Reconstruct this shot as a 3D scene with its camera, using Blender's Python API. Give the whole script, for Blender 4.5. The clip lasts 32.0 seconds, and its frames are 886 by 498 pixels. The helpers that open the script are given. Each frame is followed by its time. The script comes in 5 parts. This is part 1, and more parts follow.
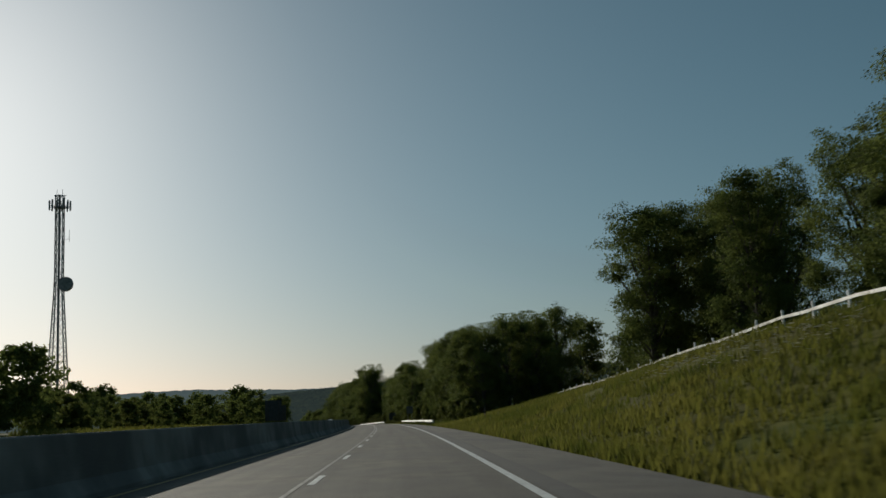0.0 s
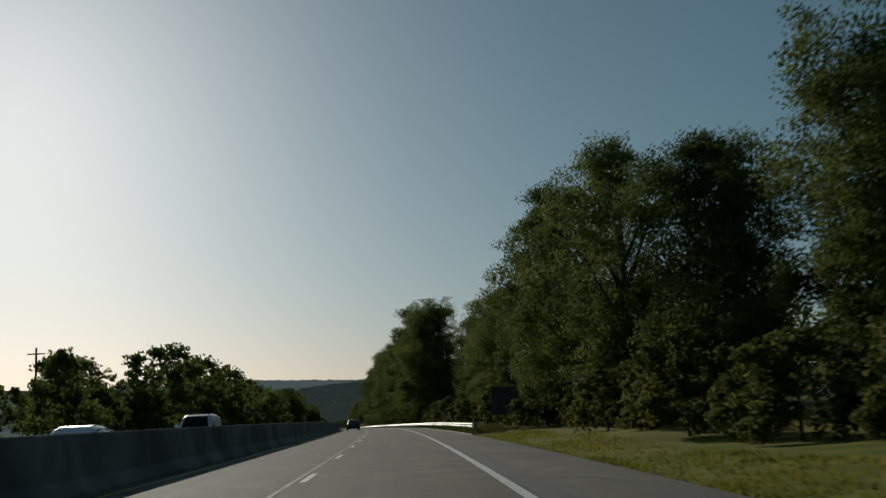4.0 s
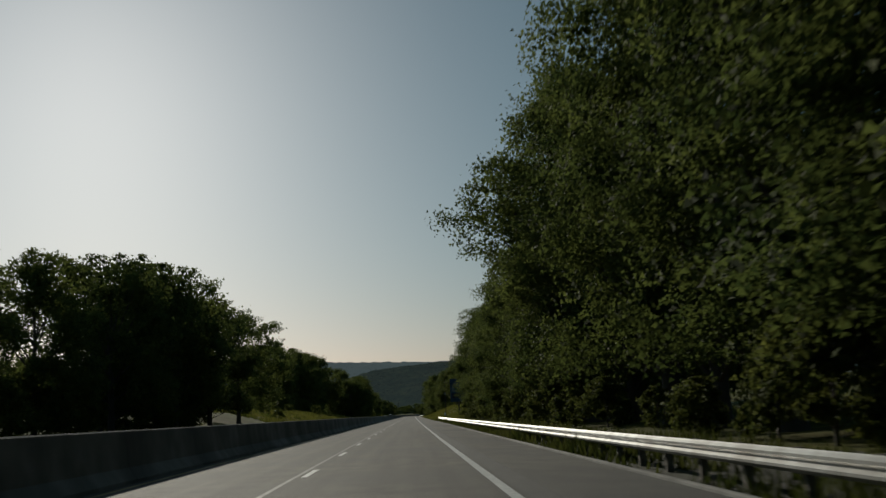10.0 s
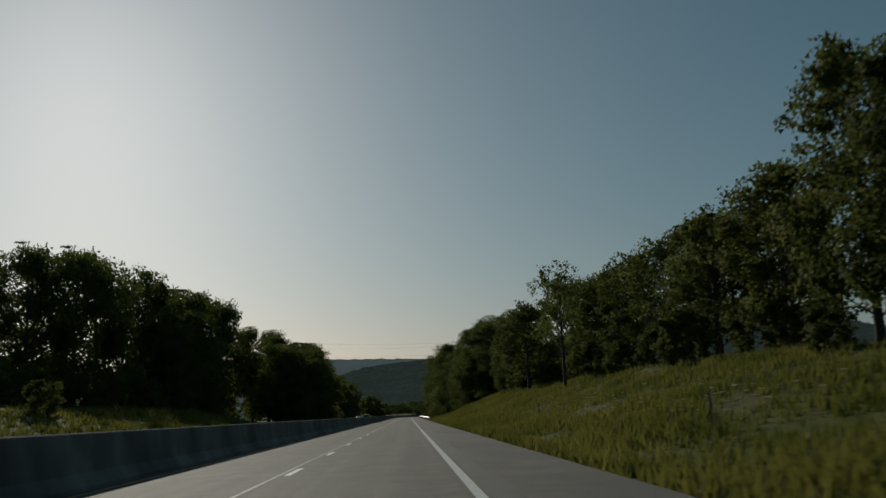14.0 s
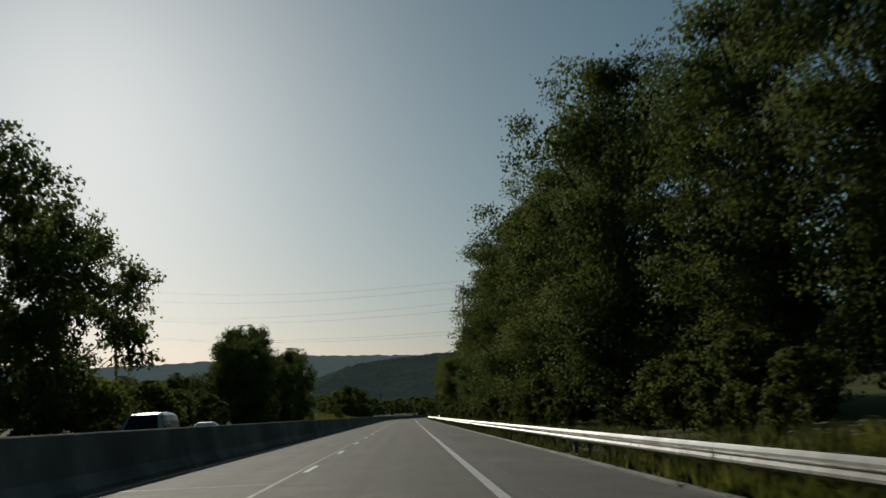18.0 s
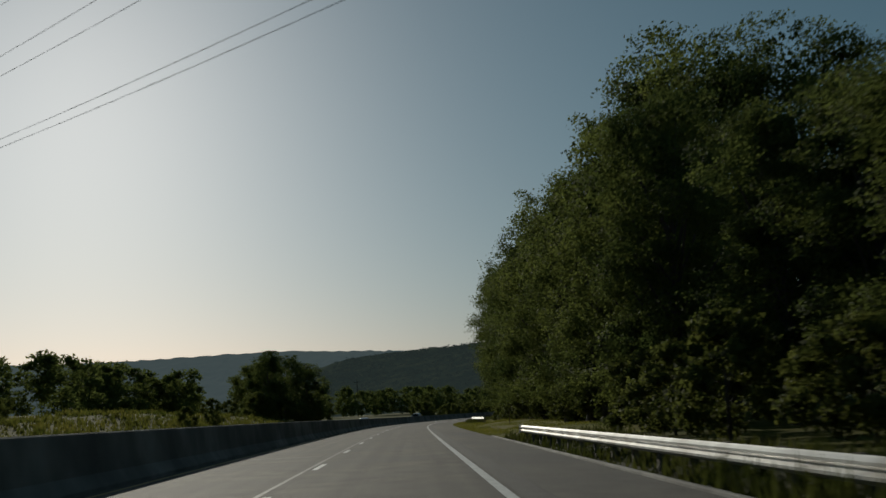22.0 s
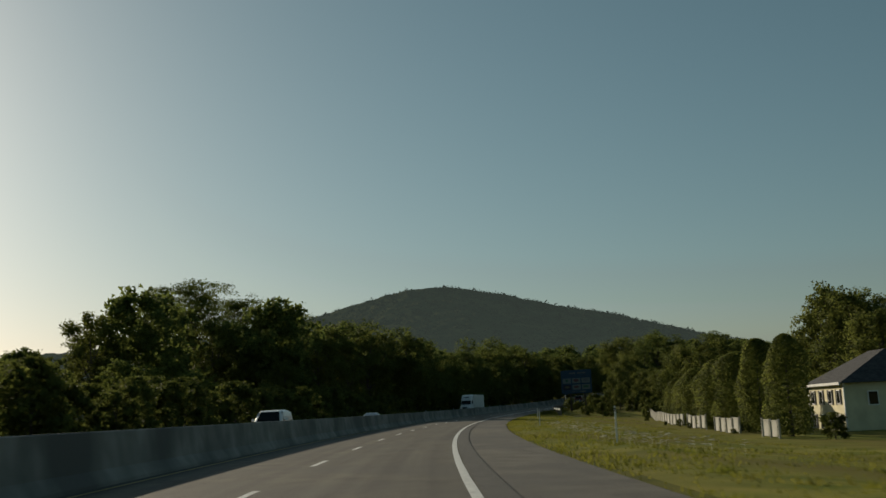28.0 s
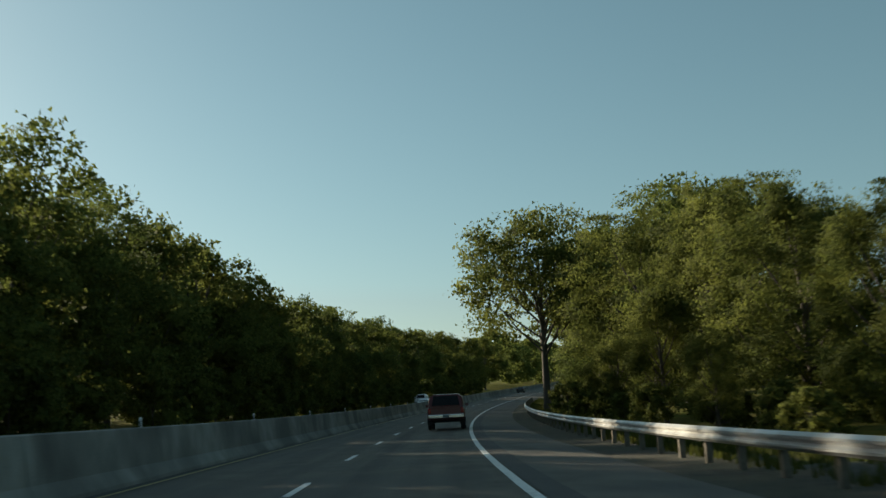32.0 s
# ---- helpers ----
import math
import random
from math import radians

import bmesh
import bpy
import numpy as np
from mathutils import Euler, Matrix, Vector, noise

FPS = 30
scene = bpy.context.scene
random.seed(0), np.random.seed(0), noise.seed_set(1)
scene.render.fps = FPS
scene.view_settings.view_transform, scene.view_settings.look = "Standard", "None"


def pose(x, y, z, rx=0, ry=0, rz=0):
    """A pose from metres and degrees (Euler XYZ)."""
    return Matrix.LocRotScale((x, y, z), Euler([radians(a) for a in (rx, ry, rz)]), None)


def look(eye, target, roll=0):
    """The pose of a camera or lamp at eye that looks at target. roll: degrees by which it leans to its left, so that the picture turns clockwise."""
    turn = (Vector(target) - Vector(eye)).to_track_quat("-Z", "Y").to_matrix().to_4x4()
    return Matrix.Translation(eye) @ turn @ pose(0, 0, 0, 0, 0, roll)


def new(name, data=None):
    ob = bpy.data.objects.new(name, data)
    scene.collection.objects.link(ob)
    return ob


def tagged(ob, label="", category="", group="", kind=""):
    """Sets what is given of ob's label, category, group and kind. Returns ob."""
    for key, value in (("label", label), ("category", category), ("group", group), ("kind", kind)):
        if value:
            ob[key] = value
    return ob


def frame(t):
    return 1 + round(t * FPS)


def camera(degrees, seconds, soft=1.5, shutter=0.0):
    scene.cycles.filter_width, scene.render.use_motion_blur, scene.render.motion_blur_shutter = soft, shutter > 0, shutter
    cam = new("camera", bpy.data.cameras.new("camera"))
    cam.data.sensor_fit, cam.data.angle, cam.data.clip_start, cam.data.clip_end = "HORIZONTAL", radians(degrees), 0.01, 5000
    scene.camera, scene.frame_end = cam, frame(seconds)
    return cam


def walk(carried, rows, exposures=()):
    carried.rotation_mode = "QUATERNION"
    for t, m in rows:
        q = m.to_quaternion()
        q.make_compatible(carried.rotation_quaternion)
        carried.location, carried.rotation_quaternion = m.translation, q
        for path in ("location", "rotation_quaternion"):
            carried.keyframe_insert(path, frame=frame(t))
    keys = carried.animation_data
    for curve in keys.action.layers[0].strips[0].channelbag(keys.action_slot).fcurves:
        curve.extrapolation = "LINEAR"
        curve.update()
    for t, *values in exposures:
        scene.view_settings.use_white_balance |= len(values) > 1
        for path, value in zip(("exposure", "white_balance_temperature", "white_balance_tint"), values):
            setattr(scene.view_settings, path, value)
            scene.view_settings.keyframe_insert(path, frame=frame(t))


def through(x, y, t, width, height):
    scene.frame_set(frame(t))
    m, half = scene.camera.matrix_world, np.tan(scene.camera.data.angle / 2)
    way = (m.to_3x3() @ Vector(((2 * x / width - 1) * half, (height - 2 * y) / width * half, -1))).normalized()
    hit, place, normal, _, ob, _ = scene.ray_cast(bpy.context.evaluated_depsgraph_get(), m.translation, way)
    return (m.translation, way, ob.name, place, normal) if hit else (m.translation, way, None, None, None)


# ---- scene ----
# ---------- the road's line, from which camera and place are both laid out ----------
LENS, EYE_H, SPEED = 46.0, 1.2, 38.4           # degrees, metres above the road, stations a second
UNIT, ALONG = 0.69, 1.035                       # world units for a metre across or up, and for one station along the road
S0, S1, DS = -90.0, 2000.0, 0.5

# seconds along the drive, heading in degrees (right is positive)
BENDS = [(-3, 9.00), (0, 7.47), (1, 6.73), (2, 5.80), (3, 4.80), (4, 3.93), (4.5, 3.33), (6.5, 1.13), (7, 0.60), (8, -0.33),
         (9, -0.33), (10, -0.27), (11, -0.13), (13, 0.00), (19, 0.13), (22, 0.40), (23, 0.67), (23.5, 0.93), (24, 1.67),
         (24.5, 3.47), (25, 6.00), (25.5, 8.53), (26, 11.07), (26.5, 13.53), (27, 15.73), (27.5, 17.67), (28, 19.53), (29, 23.33),
         (30, 27.07), (31, 30.93), (32, 34.60), (33, 38.20), (34, 41.53), (35, 44.33), (36, 46.33), (38, 48.67), (60, 49.33)]
# seconds, grade in degrees
GRADES = [(-3, 0.73), (0, 0.73), (4.5, 0.40), (6.5, -0.07), (9, -0.13), (13, -0.13), (22, -0.13), (24, -0.33), (27, -0.07),
         (30, 0.27), (32, 0.67), (33, 1.47), (35, 2.40), (38, 2.67), (60, 2.33)]


# seconds, metres by which the camera drifts to the right of its lane's line
DRIFT = [(0, -.1), (1, .2), (2, .2), (3, .1), (7, .15), (9, .1), (10.5, .45), (12, .8), (14, .8), (17, .45), (18, .5), (20.5, .3), (22, .4),
         (23, .7), (24, .0), (24.5, -.05), (26.5, .9), (28, 1.0), (29.5, .8), (30.6, .7), (32, .2)]


# seconds, degrees by which the car nods
NOD = [(0, 0), (22.5, 0), (23.5, -.33), (24.5, -.4), (26.5, -.17), (28, 0), (32, 0)]


def cam_nod(t):
    return float(np.interp(t, [k[0] for k in NOD], [k[1] for k in NOD]))


def cam_off(t):
    return float(np.interp(t, [k[0] for k in DRIFT], [k[1] for k in DRIFT]))


def smooth_line(knots, width):
    s = np.arange(S0, S1 + DS, DS)
    v = np.interp(s / SPEED, [k[0] for k in knots], [k[1] for k in knots])
    n = int(width / DS)
    kernel = np.hanning(2 * n + 3)
    kernel /= kernel.sum()
    return s, np.convolve(np.pad(v, n + 1, mode="edge"), kernel, mode="valid")


LINE_S, HEAD = smooth_line(BENDS, 10)
GRADE = smooth_line(GRADES, 40)[1]
LINE_X = np.cumsum(np.sin(np.radians(HEAD))) * DS
LINE_Y = np.cumsum(np.cos(np.radians(HEAD))) * DS
LINE_Z = np.cumsum(np.tan(np.radians(GRADE))) * DS
ZERO = int(-S0 / DS)
LINE_X, LINE_Y, LINE_Z = (ALONG * (v - v[ZERO]) for v in (LINE_X, LINE_Y, LINE_Z))


def at(values, s):
    return float(np.interp(s, LINE_S, values))


def road(s, d=0.0, z=0.0):
    """The place s metres along the drive, d metres to the right of the camera's line, z above the road."""
    a = radians(at(HEAD, s))
    d, z = d * UNIT, z * UNIT
    return Vector((at(LINE_X, s) + d * math.cos(a), at(LINE_Y, s) - d * math.sin(a), at(LINE_Z, s) + z))


def road_pose(s, d=0.0, z=0.0, turn=0.0, size=(1, 1, 1)):
    p = road(s, d, z)
    return pose(p.x, p.y, p.z, 0, 0, turn - at(HEAD, s)) @ Matrix.Diagonal((*(UNIT * k for k in size), 1))


# ---------- camera ----------
cam = camera(LENS, 32.0, soft=1.5, shutter=0.12)
YAW_OFF, PITCH_OFF, ROLL = 2.38, 8.92, 2.8      # how the camera sits in the car
rows = []
for i in range(0, 65):
    t = i * 0.5
    p = road(t * SPEED, cam_off(t), EYE_H)
    rows.append((t, pose(p.x, p.y, p.z, 90 + PITCH_OFF + cam_nod(t) + at(GRADE, t * SPEED), 0, -at(HEAD, t * SPEED) - YAW_OFF) @ pose(0, 0, 0, 0, 0, -ROLL)))
walk(cam, rows, exposures=[(0, -.4, 6500, 6.5), (4, -.5, 6500, 6.5), (9, -.65, 6500, 6.5), (13, -.85, 6500, 6.5), (14.5, -.75, 6500, 6.5), (16.5, -.55, 6500, 6.5), (18, -.6, 6500, 6.5), (19, -.7, 6500, 6.5), (24, -.75, 6500, 6.5), (26.5, -.2, 6700, 9),
                            (27, .08, 7300, 9), (28, .1, 7600, 9), (29, .35, 7700, 9), (30, .55, 7600, 9), (31, .72, 7600, 9), (32, 1.1, 7600, 8)])

# ---------- sky and sun ----------
SUN_LEFT, SUN_UP = 17.0, 19.2
world = bpy.data.worlds.new("sky")
scene.world = world
world.use_nodes = True
wn = world.node_tree
sky = wn.nodes.new("ShaderNodeTexSky")
sky.sky_type, sky.sun_disc = "NISHITA", False
sky.sun_elevation, sky.sun_rotation = radians(SUN_UP), radians(-SUN_LEFT)
sky.air_density, sky.dust_density, sky.ozone_density, sky.altitude = 1.0, 1.1, 0.6, 200
pale = wn.nodes.new("ShaderNodeHueSaturation")          # hazy air: less colour
pale.inputs["Saturation"].default_value, pale.inputs["Hue"].default_value = .90, .463
tone = wn.nodes.new("ShaderNodeMix")
tone.data_type, tone.blend_type = "RGBA", "MULTIPLY"
tone.inputs[0].default_value = 1.0
tone.inputs[7].default_value = (.77, 1.0, 1.16, 1)
wn.links.new(sky.outputs[0], pale.inputs["Color"])
wn.links.new(pale.outputs[0], tone.inputs[6])
wn.links.new(tone.outputs[2], wn.nodes["Background"].inputs[0])
wn.nodes["Background"].inputs[1].default_value = 0.045
sun = new("sun", bpy.data.lights.new("sun", "SUN"))
sun.data.energy, sun.data.angle, sun.data.color = 3.2, radians(0.6), (1.0, 0.93, 0.80)
sun.matrix_world = look((-math.sin(radians(SUN_LEFT)) * 100, math.cos(radians(SUN_LEFT)) * 100, 100 * math.tan(radians(SUN_UP))), (0, 0, 0))


# ---------- materials ----------
def material(name, rough=0.8, metal=0.0):
    m = bpy.data.materials.new(name)
    m.use_nodes = True
    b = m.node_tree.nodes["Principled BSDF"]
    b.inputs["Roughness"].default_value, b.inputs["Metallic"].default_value = rough, metal
    return m, m.node_tree, b


def mixed(name, a, b, scale, rough=0.8, metal=0.0, fine=0.0, bump=0.0, coord="Object", c=None, big=0.1):
    """Two colours mixed by coarse and fine noise, with relief."""
    m, nt, bs = material(name, rough, metal)
    tc = nt.nodes.new("ShaderNodeTexCoord")
    n1 = nt.nodes.new("ShaderNodeTexNoise")
    n1.inputs["Scale"].default_value, n1.inputs["Detail"].default_value = scale, 6
    nt.links.new(tc.outputs[coord], n1.inputs["Vector"])
    ramp = nt.nodes.new("ShaderNodeValToRGB")
    ramp.color_ramp.elements[0].position, ramp.color_ramp.elements[1].position = .35, .68
    ramp.color_ramp.elements[0].color, ramp.color_ramp.elements[1].color = (*a, 1), (*b, 1)
    nt.links.new(n1.outputs["Fac"], ramp.inputs[0])
    out = ramp.outputs[0]
    if c:
        n2 = nt.nodes.new("ShaderNodeTexNoise")
        n2.inputs["Scale"].default_value, n2.inputs["Detail"].default_value = scale * big, 4
        nt.links.new(tc.outputs[coord], n2.inputs["Vector"])
        r2 = nt.nodes.new("ShaderNodeValToRGB")
        r2.color_ramp.elements[0].position, r2.color_ramp.elements[1].position = .42, .62
        nt.links.new(n2.outputs["Fac"], r2.inputs[0])
        mx = nt.nodes.new("ShaderNodeMix")
        mx.data_type = "RGBA"
        nt.links.new(r2.outputs[0], mx.inputs[0])
        nt.links.new(out, mx.inputs[6])
        mx.inputs[7].default_value = (*c, 1)
        out = mx.outputs[2]
    nt.links.new(out, bs.inputs["Base Color"])
    if bump:
        n3 = nt.nodes.new("ShaderNodeTexNoise")
        n3.inputs["Scale"].default_value, n3.inputs["Detail"].default_value = fine or scale * 8, 5
        nt.links.new(tc.outputs[coord], n3.inputs["Vector"])
        bp = nt.nodes.new("ShaderNodeBump")
        bp.inputs["Strength"].default_value, bp.inputs["Distance"].default_value = bump, .03
        nt.links.new(n3.outputs["Fac"], bp.inputs["Height"])
        nt.links.new(bp.outputs[0], bs.inputs["Normal"])
    return m


def foliage(name, dark, light, through=.35, clump=5.5):
    m, nt, bs = material(name, .75)
    geo = nt.nodes.new("ShaderNodeNewGeometry")
    info = nt.nodes.new("ShaderNodeObjectInfo")
    tc, n = nt.nodes.new("ShaderNodeTexCoord"), nt.nodes.new("ShaderNodeTexNoise")
    n.inputs["Scale"].default_value, n.inputs["Detail"].default_value = clump, 2
    nt.links.new(tc.outputs["Object"], n.inputs["Vector"])
    total = None
    for socket, share, less in ((info.outputs["Random"], .26, 0.0), (geo.outputs["Random Per Island"], .22, 0.0), (n.outputs["Fac"], 2.1, -.82)):
        k = nt.nodes.new("ShaderNodeMath")
        k.operation = "MULTIPLY_ADD"
        k.inputs[1].default_value, k.inputs[2].default_value = share, less
        nt.links.new(socket, k.inputs[0])
        if total is not None:
            nt.links.new(total, k.inputs[2])
        if less:
            low = nt.nodes.new("ShaderNodeMath")
            low.operation = "ADD"
            low.inputs[1].default_value = less
            nt.links.new(k.outputs[0], low.inputs[0])
            k = low
        total = k.outputs[0]
    ramp = nt.nodes.new("ShaderNodeValToRGB")
    ramp.color_ramp.elements[0].color, ramp.color_ramp.elements[1].color = (*dark, 1), (*light, 1)
    nt.links.new(total, ramp.inputs[0])
    nt.links.new(ramp.outputs[0], bs.inputs["Base Color"])
    bs.inputs["Specular IOR Level"].default_value = .12
    tr = nt.nodes.new("ShaderNodeBsdfTranslucent")
    nt.links.new(ramp.outputs[0], tr.inputs["Color"])
    mx = nt.nodes.new("ShaderNodeMixShader")
    mx.inputs[0].default_value = through
    nt.links.new(bs.outputs[0], mx.inputs[1])
    nt.links.new(tr.outputs[0], mx.inputs[2])
    nt.links.new(mx.outputs[0], nt.nodes["Material Output"].inputs["Surface"])
    return m


def plain(name, colour, rough=.6, metal=0.0):
    m, nt, b = material(name, rough, metal)
    b.inputs["Base Color"].default_value = (*colour, 1)
    return m


ASPHALT = mixed("asphalt", (.078, .071, .059), (.140, .124, .099), 1.2, .8, 0, 60, .4, "UV", (.090, .084, .073), .25)


def streak(m, along, across, dark, light):
    """Long wear marks that run with the traffic, over the colour that is there."""
    nt = m.node_tree
    bs = nt.nodes["Principled BSDF"]
    src = bs.inputs["Base Color"].links[0].from_socket
    tc, mp, n = nt.nodes.new("ShaderNodeTexCoord"), nt.nodes.new("ShaderNodeMapping"), nt.nodes.new("ShaderNodeTexNoise")
    mp.inputs["Scale"].default_value = (across, along, 1)
    n.inputs["Scale"].default_value, n.inputs["Detail"].default_value = 1.0, 5
    nt.links.new(tc.outputs["UV"], mp.inputs["Vector"])
    nt.links.new(mp.outputs[0], n.inputs["Vector"])
    rp, mx = nt.nodes.new("ShaderNodeValToRGB"), nt.nodes.new("ShaderNodeMix")
    rp.color_ramp.elements[0].position, rp.color_ramp.elements[1].position = .3, .7
    rp.color_ramp.elements[0].color, rp.color_ramp.elements[1].color = (dark, dark, dark, 1), (light, light, light * .97, 1)
    nt.links.new(n.outputs["Fac"], rp.inputs[0])
    mx.data_type, mx.blend_type = "RGBA", "MULTIPLY"
    mx.inputs[0].default_value = 1.0
    nt.links.new(src, mx.inputs[6])
    nt.links.new(rp.outputs[0], mx.inputs[7])
    nt.links.new(mx.outputs[2], bs.inputs["Base Color"])


ASPHALT.node_tree.nodes["Principled BSDF"].inputs["Specular IOR Level"].default_value = .3
streak(ASPHALT, .025, 1.6, .72, 1.25)
CONCRETE = mixed("barrier_concrete", (.18, .175, .155), (.29, .28, .25), 1.5, .85, 0, 30, .3, "Object", (.11, .105, .095), .3)
GRASS = mixed("bank_grass_soil", (.065, .085, .016), (.16, .150, .036), .7, .95, 0, 4, .8, "Object", (.095, .088, .024), .18)
LAWN = mixed("lawn_soil", (.12, .145, .024), (.26, .235, .055), .7, .95, 0, 4, .6, "Object", (.17, .145, .04), .18)
LAWN.node_tree.nodes["Principled BSDF"].inputs["Specular IOR Level"].default_value = .05
GRASS.node_tree.nodes["Principled BSDF"].inputs["Specular IOR Level"].default_value = .05
WHITE = mixed("line_paint", (.55, .55, .53), (.80, .80, .77), 6, .6, 0, 40, .2, "UV")
# gravel and litter, darkened to carry the shade beneath the rail
SHADED_LITTER = mixed("litter_and_shade", (.030, .028, .020), (.075, .066, .046), 2.5, .95, 0, 25, .8, "UV", (.06, .06, .035), .2)
# worn asphalt band; the same colour paints the shade along the barrier
BAND = mixed("worn_and_shade_band", (.035, .034, .032), (.065, .062, .056), 2.2, .8, 0, 40, .4, "UV", (.05, .048, .044), .2)
SEAM = mixed("sealed_seam", (.16, .155, .14), (.34, .33, .30), 3, .7, 0, 30, .2, "UV")
YELLOW = mixed("yellow_line_paint", (.30, .22, .07), (.44, .33, .10), 6, .6, 0, 40, .2, "UV")
STEEL = mixed("galvanised_steel", (.52, .52, .50), (.72, .72, .69), 3, .42, .35, 20, .1, "Object", (.40, .38, .35), .4)
POST = mixed("weathered_post", (.10, .085, .065), (.2, .17, .13), 5, .85, 0, 40, .4)
BARK = mixed("bark", (.05, .042, .033), (.12, .1, .08), 6, .9, 0, 30, .8)
LEAF = foliage("leaf_green", (.054, .080, .024), (.190, .220, .056), .58)
LEAF_OLIVE = foliage("leaf_olive", (.056, .076, .021), (.180, .196, .048), .55)


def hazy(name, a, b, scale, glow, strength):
    """Distant wood: the haze of bright air is put in as a little glow of the backdrop itself."""
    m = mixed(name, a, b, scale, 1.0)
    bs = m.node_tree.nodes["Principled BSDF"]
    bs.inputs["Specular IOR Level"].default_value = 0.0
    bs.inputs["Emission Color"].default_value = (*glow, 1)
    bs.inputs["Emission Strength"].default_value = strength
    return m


# bluish emission stands in for haze; low base colours flatten the contrast
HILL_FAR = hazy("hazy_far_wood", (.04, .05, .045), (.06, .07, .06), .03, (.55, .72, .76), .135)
HILL_TREES = hazy("hazy_hill_foliage", (.020, .024, .013), (.036, .038, .019), .02, (.45, .62, .62), .055)
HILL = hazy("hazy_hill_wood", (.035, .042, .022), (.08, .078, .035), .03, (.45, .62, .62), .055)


# ---------- building helpers ----------
def mesh_of(name, verts, faces, mat, smooth=False, uvs=None):
    me = bpy.data.meshes.new(name)
    me.from_pydata([tuple(v) for v in verts], [], faces)
    me.materials.append(mat)
    if uvs is not None:
        layer = me.uv_layers.new(name="metres")
        for loop in me.loops:
            layer.data[loop.index].uv = uvs[loop.vertex_index]
    if smooth:
        me.polygons.foreach_set("use_smooth", [True] * len(me.polygons))
    me.update()
    return me


def piece(name, me, parent, label="", m=None):
    ob = new(name, me)
    ob.parent = parent
    if m is not None:
        ob.matrix_basis = m
    if label:
        tagged(ob, label)
    return ob


def part(name, bm, mat, parent, label="", smooth=False):
    me = bpy.data.meshes.new(name)
    bm.to_mesh(me)
    bm.free()
    me.materials.append(mat)
    if smooth:
        me.polygons.foreach_set("use_smooth", [True] * len(me.polygons))
    return piece(name, me, parent, label)


def ribbon(stations, profile, closed=False):
    """Sweeps a profile of (d, z) along the road; gives verts, faces and (d, s) in metres for each vertex."""
    verts, faces, uvs = [], [], []
    n = len(profile)
    for s in stations:
        for d, z in profile:
            verts.append(road(s, d, z))
            uvs.append((d, s))
    for i in range(len(stations) - 1):
        for j in range(n if closed else n - 1):
            a, b = i * n + j, i * n + (j + 1) % n
            faces.append((a, b, b + n, a + n))
    if closed:
        faces += [tuple(range(n))[::-1], tuple(range(len(verts) - n, len(verts)))]
    return verts, faces, uvs


def steps(a, b, step):
    n = max(1, int(math.ceil((b - a) / step)))
    return [a + (b - a) * i / n for i in range(n + 1)]


def boxes(bm, items):
    """Adds boxes given by centre and size."""
    for (x, y, z), (w, l, h) in items:
        bmesh.ops.create_cube(bm, size=1, matrix=Matrix.Translation((x, y, z)) @ Matrix.Diagonal((w, l, h, 1)))
    return bm


# ---------- ground ----------
BANK = [(-90, 4.6), (30, 4.6), (45, 3.8), (64, 2.8), (78, 2.3), (86, 1.9), (92, 1.7), (102, .8), (114, .3), (500, .3), (515, .9), (540, 1.9), (564, 3.0), (583, 3.5),
        (640, 4.0), (662, 4.4), (680, 3.6), (698, 1.6), (710, .3), (880, .3), (900, .5), (945, .4), (960, .2), (1050, .2), (1075, -.3), (1090, -1.3), (1190, -1.3), (1215, -.2), (2000, .2)]
LEFT_BANK = [(-90, 1.0), (470, 1.0), (500, 3), (560, 3.2), (640, 3.0), (680, 1), (880, 1), (920, 3), (960, 2.5), (990, 1), (2000, 1.5)]


def ground(s, d):
    """Height of the ground over the road."""
    if d >= 0:
        b = float(np.interp(s, [k[0] for k in BANK], [k[1] for k in BANK]))
        h = float(np.interp(d, [4.6, 5.8, 8.6, 17.6, 40, 90, 140], [-.17, -.16, b * .2 - .1, b, b + (1 if b > -.5 else -1.4), b + 2, b + 2]))
    else:
        b = float(np.interp(s, [k[0] for k in LEFT_BANK], [k[1] for k in LEFT_BANK]))
        h = float(np.interp(-d, [6.1, 6.5, 17.0, 19, 30, 60, 140], [-.08, -.12, -.14, -.1, b, b + .5, b]))
    if d > 7 or d < -18:
        p = road(s, d)
        h += .25 * noise.noise((p.x * .12, p.y * .12, 0)) + .08 * noise.noise((p.x * .6, p.y * .6, 3))
    return h


